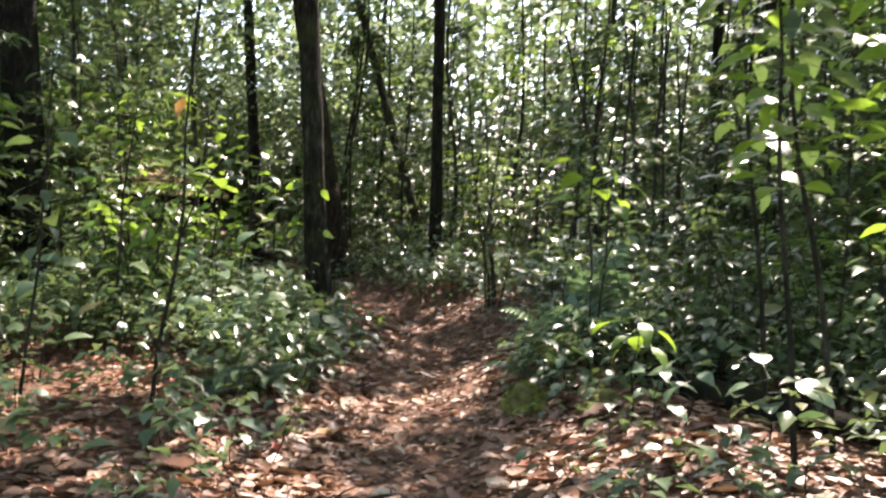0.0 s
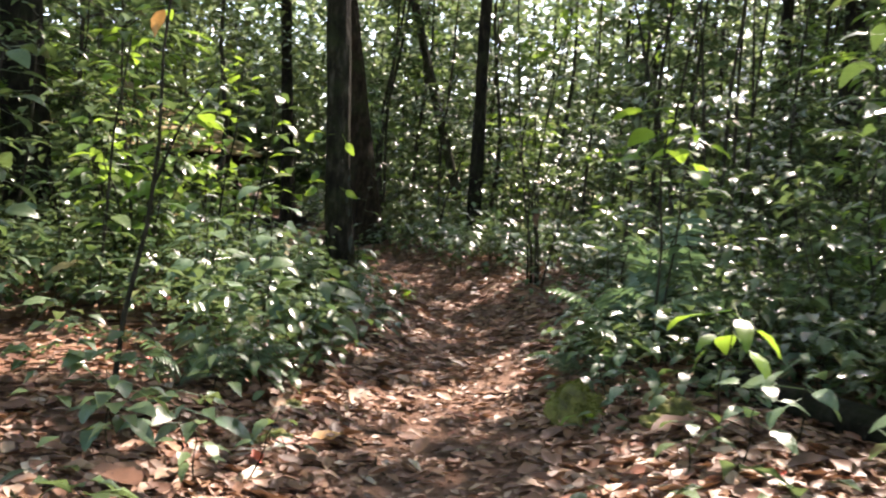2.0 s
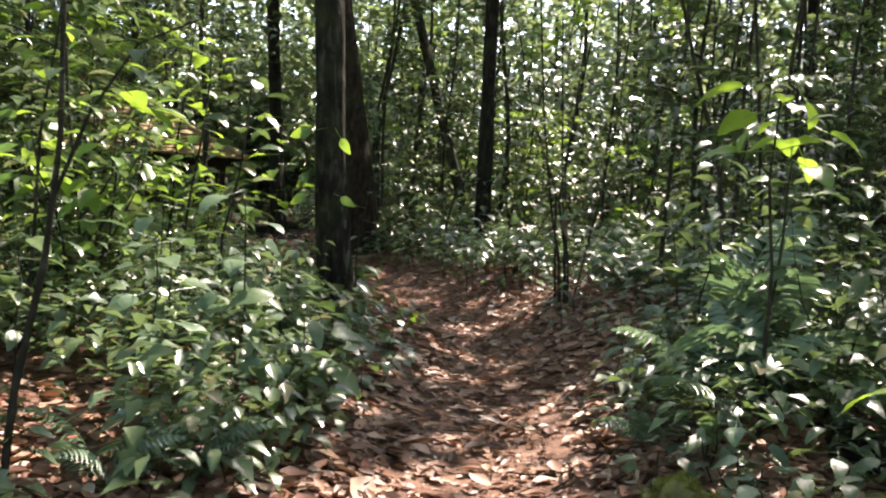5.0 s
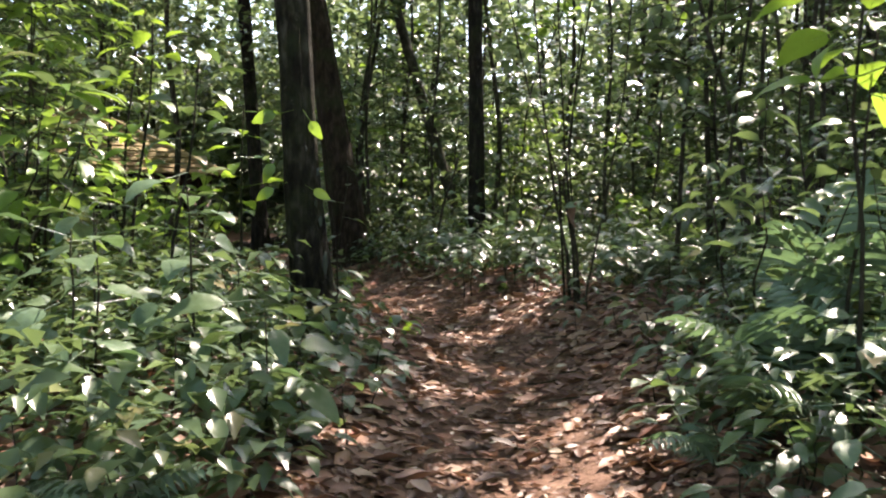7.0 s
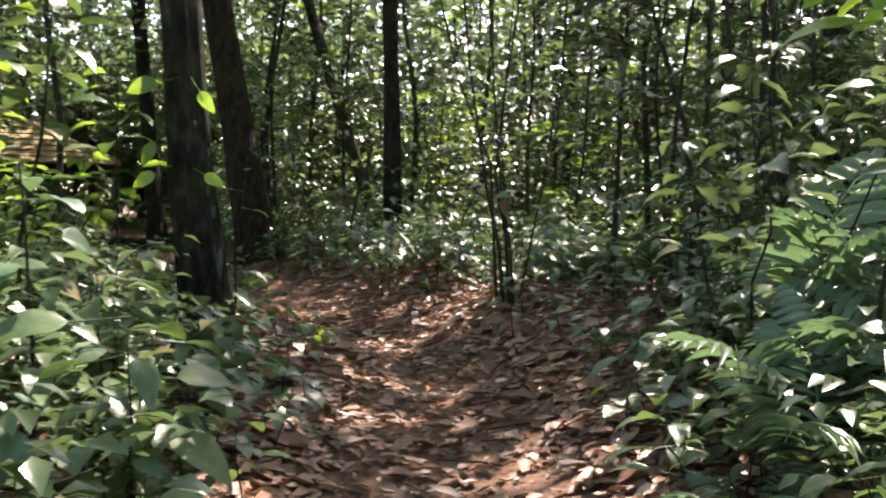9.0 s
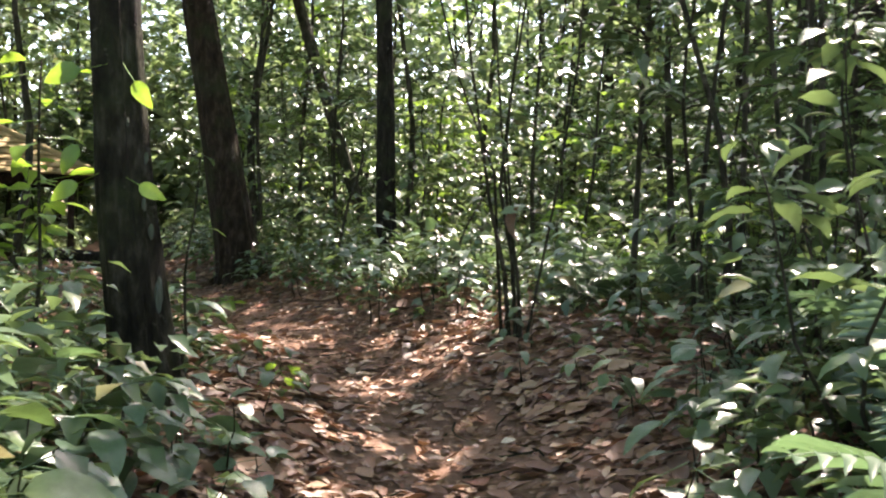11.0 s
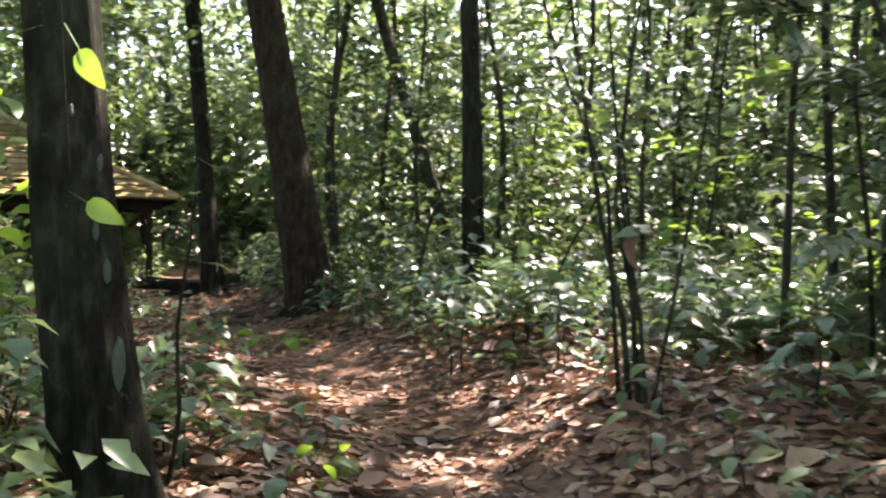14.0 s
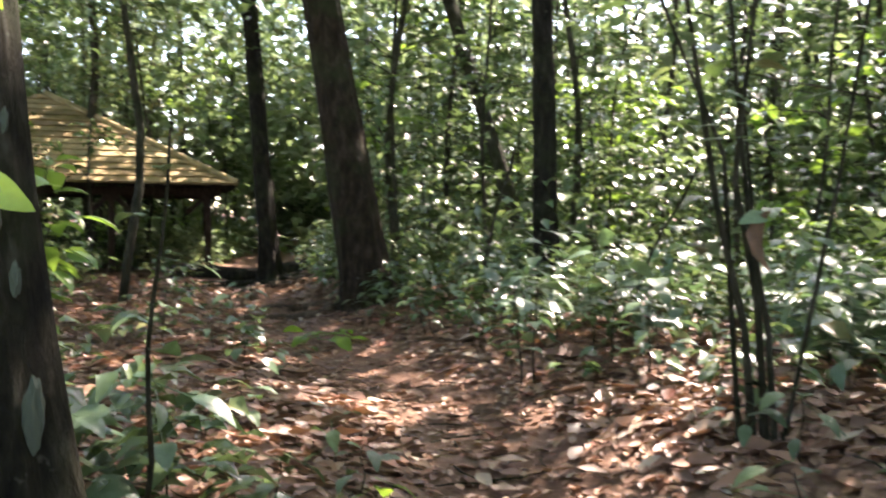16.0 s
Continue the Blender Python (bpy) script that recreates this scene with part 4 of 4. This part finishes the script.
for k in range(64):
    u = g.uniform(.15, 1)
    q = Vector((g.normal(-.1, .28), g.normal(0, .12), .5 + 2.2 * u))
    a_ = g.uniform(0, 6.28)
    L = g.uniform(.09, .16)
    part("leaf", (HERB_MESH + LEAF_MESH)[k % 6], clump, Matrix.Translation(q) @ Euler((-.1, g.normal(0, .3), a_)).to_matrix().to_4x4() @ Matrix.Scale(L, 4))

for x0, y0, lines in [(2.05, 16.5, [[(0, 0, -.1), (0, 0, .8), (-.1, 0, 1.5), (-.45, 0, 2.6), (-.8, 0, 3.8)], [(.1, .1, -.1), (.12, .1, 1.2), (.1, .1, 2.4), (.16, .1, 4)], [(-.12, .1, -.1), (-.2, .1, .7), (-.15, .1, 1.6), (.05, .1, 3.6)]]),
                      (2.55, 16.4, [[(0, 0, -.1), (.02, 0, 1.4), (0, 0, 2.6), (.1, 0, 4)], [(.14, .1, -.1), (.17, .1, 1.3), (.1, .1, 2.6), (.05, .1, 4.2)], [(-.1, 0, -.1), (-.16, 0, 1.2), (-.3, 0, 2.4), (-.5, 0, 3.9)]]),
                      (3.1, 18.2, [[(0, 0, -.1), (.02, 0, 1.4), (.05, 0, 2.6), (.1, 0, 4.4)], [(.2, .1, -.1), (.1, .1, 1.3), (.05, .1, 2.6), (-.1, .1, 4.2)]])]:
    th = empty("sapling_clump", (x0, y0, gz(x0, y0)), "clump of upright dark bamboo-like stems in green foliage", "sapling")
    for k, pts in enumerate(lines):
        stem_part(th, "stem", pts, .034 - .004 * k, .014, MAT_BARK_POLE)
    for k in range(26):
        q = Vector((g.normal(-.1, .4), g.normal(0, .2), g.uniform(.9, 3.2)))
        part("leaf", (HERB_MESH + LEAF_MESH)[k % 6], th, Matrix.Translation(q) @ Euler((-.2, g.normal(0, .3), g.uniform(0, 6.28))).to_matrix().to_4x4() @ Matrix.Scale(g.uniform(.12, .2), 4))

for p0, p1, r0 in [((-.24, 19.4, gz(-.24, 19.4) - .03), (.32, 18.6, 1.6), .016), ((-1.62, 20.6, gz(-1.62, 20.6) - .03), (-1.22, 20.6, 1.9), .024)]:
    o = new("fallen_branch", tri_mesh("fallen_branch", *tube(bend(p0, p1, 8, 0, .08, 3), [r0 * (1 - .05 * k) for k in range(9)], 8, .2), MAT_STEM))
    tagged(o, "thin dark dead branch leaning among the plants", "branch")


# ---- ferns ----
def frond_mesh(L, seed, arch=.35):
    """A frond: a bowed midrib with paired tapering leaflets."""
    g_ = np.random.default_rng(seed)
    n_ = 18
    p_, d_, u_, l_, w_ = [], [], [], [], []
    mid = []
    for k in range(n_ + 1):
        f = k / n_
        mid.append((0, L * f, L * arch * math.sin(f * 2.2) - L * .12 * f * f))
    for k in range(4, n_):
        f = k / n_
        size = L * .30 * math.sin(math.pi * min(1, (f - .08) * .95 + .12)) ** .8 + .01
        for sd in (-1, 1):
            p_.append(mid[k])
            d_.append((sd, .45, -.12 + g_.normal(0, .06)))
            u_.append((g_.normal(0, .1), 0, 1))
            l_.append(size)
            w_.append(L / n_ * 1.0)
    return tri_mesh("frond", *joined([tube(mid, [.006 * (1 - .8 * k / n_) * L / .8 for k in range(n_ + 1)], 5), leaves(p_, d_, u_, l_, w_, OVATE_V, OVATE_T)]), MAT_FERN)


FRONDS = [frond_mesh(.75, 1), frond_mesh(.62, 2, .28), frond_mesh(.85, 3, .42)]


def fern(x, y, n, size, rise, label="green fern with arching feathery fronds", seed=0, turn=0.0):
    t = empty("fern", (x, y, gz(x, y)), label, "fern", turn=turn)
    g_ = np.random.default_rng(seed)
    for k in range(n):
        part("frond", FRONDS[k % 3], t, Euler((rise + g_.normal(0, .15), g_.normal(0, .2), 6.28 * k / n + g_.normal(0, .25))).to_matrix().to_4x4() @ Matrix.Scale(size * g_.uniform(.8, 1.15), 4))
    return t


fern(1.3, 11.55, 7, .9, .45, "green fern with arching sunlit fronds, gloss paling its colour, beside the path", 1)
fern(1.55, 12.35, 6, 1.3, .85, "tall blue-green fern with upright feathery fronds", 2)
fern(1.75, 11.9, 5, 1.0, .6, seed=3)
fern(1.0, 11.3, 6, .5, .35, seed=4)
fern(-1.1, 10.35, 7, .55, .4, seed=5)
fern(-1.35, 10.1, 6, .5, .4, seed=6)
fern(1.15, 17.9, 8, .9, .6, seed=7)
fern(1.7, 18.6, 8, 1.0, .6, seed=8)
fern(2.2, 17.4, 7, 1.1, .6, seed=9)
fern(2.9, 19.5, 8, 1.2, .6, seed=10)
fern(-.9, 13.55, 5, .3, .3, seed=11)
fern(1.9, 13.0, 7, 1.0, .6, seed=12)

# ---- rock and log ----
bm = bmesh.new()
bmesh.ops.create_icosphere(bm, subdivisions=4, radius=1)
for q in bm.verts:
    w = q.co.normalized()
    q.co = w * (1 + .5 * noise.noise(w * 1.5 + Vector((4, 2, 0))) - .16 * abs(noise.noise(w * 3.1)) + .12 * noise.noise(w * 5) + .06 * noise.noise(w * 13))
    q.co = Vector((q.co.x * .165, q.co.y * .13, q.co.z * .15))
me = bpy.data.meshes.new("rock")
bm.to_mesh(me)
bm.free()
me.materials.append(MAT_ROCK)
for f in me.polygons:
    f.use_smooth = True
rock = tagged(new("rock", me), "moss-covered rounded rock at the edge of the path", "rock")
rock.matrix_basis = pose(1.0, 10.3, gz(1.0, 10.3) + .07, 0, 12, 30)
# cushions of moss over the top of the rock
g_ = np.random.default_rng(41)
dirs = unit(g_.normal(0, 1, (2600, 3)) + (0, 0, .45))
top_ = [(w * (1 + .5 * noise.noise(Vector(w) * 1.5 + Vector((4, 2, 0))) - .16 * abs(noise.noise(Vector(w) * 3.1)) + .12 * noise.noise(Vector(w) * 5) + .06 * noise.noise(Vector(w) * 13)), w) for w in dirs if w[2] > -.1 and noise.noise(Vector(w) * 2.3) > -.22]
tuft_p = np.array([q * (.165, .13, .15) for q, w in top_])
tuft_d = np.array([w for q, w in top_]) + g_.normal(0, .5, (len(top_), 3))
tuft_l = g_.uniform(.012, .026, len(top_))
tagged(part("moss", tri_mesh("moss", *leaves(tuft_p, tuft_d, g_.normal(0, 1, (len(top_), 3)), tuft_l, tuft_l * .45, FAR_V, FAR_T), MAT_MOSS), rock, label="yellow-green moss"), "yellow-green moss", kind="stuff")
for x0, y0, w, turn0, lab in [(1.56, 10.2, .75, 70, "flat dark stone among dead leaves"), (-.5, 9.55, .42, 10, "small rounded mossy stone at the path's edge"), (-.62, 9.42, .36, 130, "small rounded mossy stone at the path's edge"), (1.42, 10.05, .5, 200, "dark stone among dead leaves"), (-.62, 10.1, .4, 80, "small grey-brown stone in the litter"), (-.96, 15.24, .5, 40, "small grey-brown stone in the litter")]:
    stone = tagged(new("rock", me), lab, "rock")
    stone.matrix_basis = pose(x0, y0, gz(x0, y0) + .045 * w, 0, 8, turn0) @ Matrix.Diagonal((w, w, w * .7, 1))
leafy(1.06, 10.05, .1, 2, .1, 14, YOUNG_MESH, "seedling with one bright round leaf beside a mossy rock", bare=.7)

line = [(1.81 + 0.136 * k, 11.11 + -0.209 * k) for k in range(11)]
log = new("fallen_log", tri_mesh("fallen_log", *tube([(a_, b_, gz(a_, b_) + .08) for a_, b_ in line], [.08, .1, .1, .095, .1, .1, .095, .09, .085, .08, .07], 14, .35, 4), MAT_BARK_DARK))
tagged(log, "dark fallen log lying on dead leaves", "log")

# exposed roots across the path by the far trunk
for k, (xa, ya, xb, yb) in enumerate([(-6.0, 25.9, -4.6, 24.3), (-5.8, 26.1, -4.2, 25.0), (-6.2, 25.8, -5.3, 23.8), (-5.7, 26.3, -4.0, 25.8), (-3.4, 21.9, -4.8, 22.9), (-3.3, 21.7, -4.6, 21.9)]):
    q = [Vector((xa, ya, 0)).lerp(Vector((xb, yb, 0)), j / 8) + Vector((.08 * math.sin(j * 1.9 + k), .08 * math.cos(j * 1.4 + k), 0)) for j in range(9)]
    o = new("tree_root", tri_mesh("tree_root", *tube([(w.x, w.y, gz(w.x, w.y) + .025) for w in q], [.06 - .005 * j for j in range(9)], 8, .3, k), MAT_ROOT))
    tagged(o, "brown exposed tree root crossing the path", "root", "exposed roots")

beam = new("fallen_log", tri_mesh("fallen_log", *tube([(-8.3 + .34 * k, 26.9 + .05 * k, gz(-8.3 + .34 * k, 26.9 + .05 * k) + .11) for k in range(11)], [.13] * 11, 14, .12, 9), MAT_BARK_DARK))
tagged(beam, "long dark log lying along the clearing's edge", "log")

# ---- shelter with a tiled hip roof ----
SX0, SX1, SY0, SY1, EAVE, RIDGE = -16.8, -8.0, 28.4, 34.4, 1.86, 3.8
z0 = gz(-12, 31)
turn_ = radians(28)
corner_ = Vector((SX1, SY0, 0))
hub_ = corner_ + Matrix.Rotation(turn_, 3, "Z") @ Vector((-4.4, 3.0, 0))
shelter = empty("shelter", (hub_.x + .25, hub_.y, z0 - .15), "open shelter with a yellowish tiled hip roof on dark posts", "shelter", turn=turn_)
mid_ = Vector((-12.4, 31.4, 0))
R0, R1 = Vector((-12.9, 31.4, RIDGE)) - mid_, Vector((-11.9, 31.4, RIDGE)) - mid_
corners = [Vector((SX0, SY0, EAVE)) - mid_, Vector((SX1, SY0, EAVE)) - mid_, Vector((SX1, SY1, EAVE)) - mid_, Vector((SX0, SY1, EAVE)) - mid_]
roof = new("roof")
roof.parent = shelter
bm = bmesh.new()
vs = [bm.verts.new(q - Vector((0, 0, .03))) for q in (*corners, R0, R1)]
for f in ((0, 1, 5, 4), (1, 2, 5), (2, 3, 4, 5), (3, 0, 4)):
    bm.faces.new([vs[j] for j in f])
bmesh.ops.solidify(bm, geom=bm.faces[:], thickness=.06)
me = bpy.data.meshes.new("roof_deck")
bm.to_mesh(me)
bm.free()
me.materials.append(MAT_POST)
part("roof_deck", me, shelter)
COURSES = 15
for f, (e0, e1, t0, t1) in enumerate([(corners[0], corners[1], R0, R1), (corners[1], corners[2], R1, R1), (corners[2], corners[3], R1, R0), (corners[3], corners[0], R0, R0)]):
    nn_ = (e1 - e0).cross(t0 - e0).normalized()
    for k in range(COURSES):
        u0, u1 = k / COURSES, (k + 1.12) / COURSES
        u1 = min(u1, 1)
        lo0, lo1, hi0, hi1 = e0.lerp(t0, u0), e1.lerp(t1, u0), e0.lerp(t0, u1), e1.lerp(t1, u1)
        count = max(2, int((lo1 - lo0).length / .22))
        bm = bmesh.new()
        rows_ = []
        for j in range(count + 1):
            w = j / count
            bow = .012 * (j % 2)
            a0, a1 = lo0.lerp(lo1, w), hi0.lerp(hi1, w)
            rows_.append([bm.verts.new(a0 + nn_ * (.012 + bow)), bm.verts.new(a0 + nn_ * (.05 + bow)), bm.verts.new(a1 + nn_ * (.018 + bow))])
        for r_a, r_b in zip(rows_, rows_[1:]):
            bm.faces.new([r_a[0], r_b[0], r_b[1], r_a[1]])
            bm.faces.new([r_a[1], r_b[1], r_b[2], r_a[2]])
        me = bpy.data.meshes.new("tile_course")
        bm.to_mesh(me)
        bm.free()
        me.materials.append(MAT_ROOF)
        part("tile_course", me, roof)
for k, (c_, r_) in enumerate(zip(corners, (R0, R1, R1, R0))):
    part("hip_cap", tri_mesh("hip_cap", *tube([c_ + Vector((0, 0, .05)), c_.lerp(r_, .5) + Vector((0, 0, .05)), r_ + Vector((0, 0, .05))], [.07, .07, .07], 8), MAT_ROOF), roof)


def box_mesh(name, sx, sy, sz, mat, bevel=.012):
    bm_ = bmesh.new()
    bmesh.ops.create_cube(bm_, size=1)
    for q in bm_.verts:
        q.co = Vector((q.co.x * sx, q.co.y * sy, q.co.z * sz))
    bmesh.ops.bevel(bm_, geom=bm_.edges[:], offset=bevel, segments=2, affect="EDGES")
    me_ = bpy.data.meshes.new(name)
    bm_.to_mesh(me_)
    bm_.free()
    me_.materials.append(mat)
    return me_


POST = box_mesh("post", .13, .13, 1.95, MAT_POST)
for px in (-16.2, -13.4, -10.35, -8.55):
    for py in (28.9, 33.9):
        part("post", POST, shelter, pose(px + 12.4, py - 31.4, .9))
RAIL_X = box_mesh("beam", 8.2, .12, .16, MAT_POST)
RAIL_Y = box_mesh("beam", .12, 5.4, .16, MAT_POST)
for py in (28.9, 33.9):
    part("beam", RAIL_X, shelter, pose(0, py - 31.4, 1.74))
for px in (-16.2, -8.55):
    part("beam", RAIL_Y, shelter, pose(px + 12.4, 0, 1.72))
for px, sgn in ((-8.55, -1), (-10.35, 1), (-10.35, -1)):
    part("brace", box_mesh("brace", .55, .07, .09, MAT_POST), shelter, pose(px + 12.4 + sgn * .2, 28.9 - 31.4, 1.5, 0, sgn * 45, 0))

# ---- leaf litter ----
def litter(n, lo, hi, seed, thin):
    g_ = np.random.default_rng(seed)
    y_ = g_.uniform(lo, hi, n)
    x_ = np.interp(y_, CENTRE_Y, CENTRE_X) + g_.normal(0, 1, n) * (1.4 + .06 * y_)
    s_ = np.abs(off_path(x_, y_))
    k_ = (s_ > .5) | (g_.random(n) < thin)
    return x_[k_], y_[k_], g_


x, y, g = litter(104000, 1.0, 27, 3, .4)
n = len(x)
a_ = g.uniform(0, 6.28, n)
ln = g.lognormal(-2.5, .36, n) * np.where(np.abs(off_path(x, y)) < .5, .7, 1)
p = np.stack([x, y, ground_z(x, y) + g.uniform(.002, .022, n)], 1)
sx, sy = (ground_z(x + .04, y) - ground_z(x - .04, y)) / .08, (ground_z(x, y + .04) - ground_z(x, y - .04)) / .08
d = np.stack([np.cos(a_), np.sin(a_), np.cos(a_) * sx + np.sin(a_) * sy + g.normal(0, .10, n)], 1)
up, wd = g.normal(0, .2, (n, 3)) + np.stack([-sx, -sy, np.ones(n)], 1), ln * g.uniform(.4, .75, n)
near = (np.abs(off_path(x, y)) < 2.2) & (y > 6) & (y < 17.5)
tagged(new("leaf_litter", tri_mesh("leaf_litter", *joined([leaves(p[near], d[near], up[near], ln[near], wd[near], CURLED_V * (1, 1, .8), CURLED_T), leaves(p[~near], d[~near], up[~near], ln[~near], wd[~near], CURL_V * (1, 1, .7), SIMPLE_T)]), MAT_LITTER)),
       "layer of dry brown, tan and reddish fallen leaves", "leaf litter", kind="stuff")

tw = []
for k in range(260):
    y0 = g.uniform(6, 20)
    x0 = float(np.interp(y0, CENTRE_Y, CENTRE_X)) + g.normal(0, 1.3)
    b_ = g.uniform(0, 6.28)
    L = g.uniform(.1, .4)
    q = [(x0 + math.cos(b_ + .15 * j) * L * j / 3, y0 + math.sin(b_ + .15 * j) * L * j / 3) for j in range(4)]
    tw.append(tube([(u_, w_, gz(u_, w_) + .02) for u_, w_ in q], [.005, .005, .004, .002], 5))
tagged(new("fallen_twigs", tri_mesh("fallen_twigs", *joined(tw), MAT_STEM)), "small dead twigs scattered on the litter", "twigs", kind="stuff")

for x0, y0, L, me in [(-.24, 9.8, .3, ORANGE), (-.45, 9.1, .13, "red"), (1.85, 9.0, .13, "red"), (-2.17, 10.45, .12, "red"), (-2.6, 11.15, .12, "red"), (-2.0, 10.3, .1, "red"), (-1.75, 10.6, .09, "red"), (-2.4, 10.9, .11, "red")]:
    if me == "red":
        me = tri_mesh("fallen_leaf", CURL_V * (.6, 1, 1), SIMPLE_T, MAT_RED_LEAF)
    o = new("fallen_leaf", me)
    o.matrix_basis = pose(x0, y0, gz(x0, y0) + .035, g.uniform(-8, 12), g.uniform(-10, 10), g.uniform(0, 360)) @ Matrix.Scale(L, 4)
    tagged(o, "large curled tan fallen leaf on the path" if me is ORANGE else "bright red fallen leaf on brown litter", "leaf")

FALLEN = [tri_mesh("fallen_leaf", CURLED_V * (w, 1, h), CURLED_T, MAT_DRY_LEAF) for w, h in ((.5, .6), (.6, .4), (.72, .7), (.45, .9))]
for k in range(300):
    y0 = g.uniform(7.5, 18)
    x0 = float(np.interp(y0, CENTRE_Y, CENTRE_X)) + g.normal(0, .6)
    o = new("fallen_leaf", FALLEN[k % 4])
    o.parent = ground
    o.matrix_basis = pose(x0, y0, gz(x0, y0) + .02, g.normal(0, 9), g.normal(0, 9), g.uniform(0, 360)) @ Matrix.Scale(float(g.uniform(.08, .16)), 4)
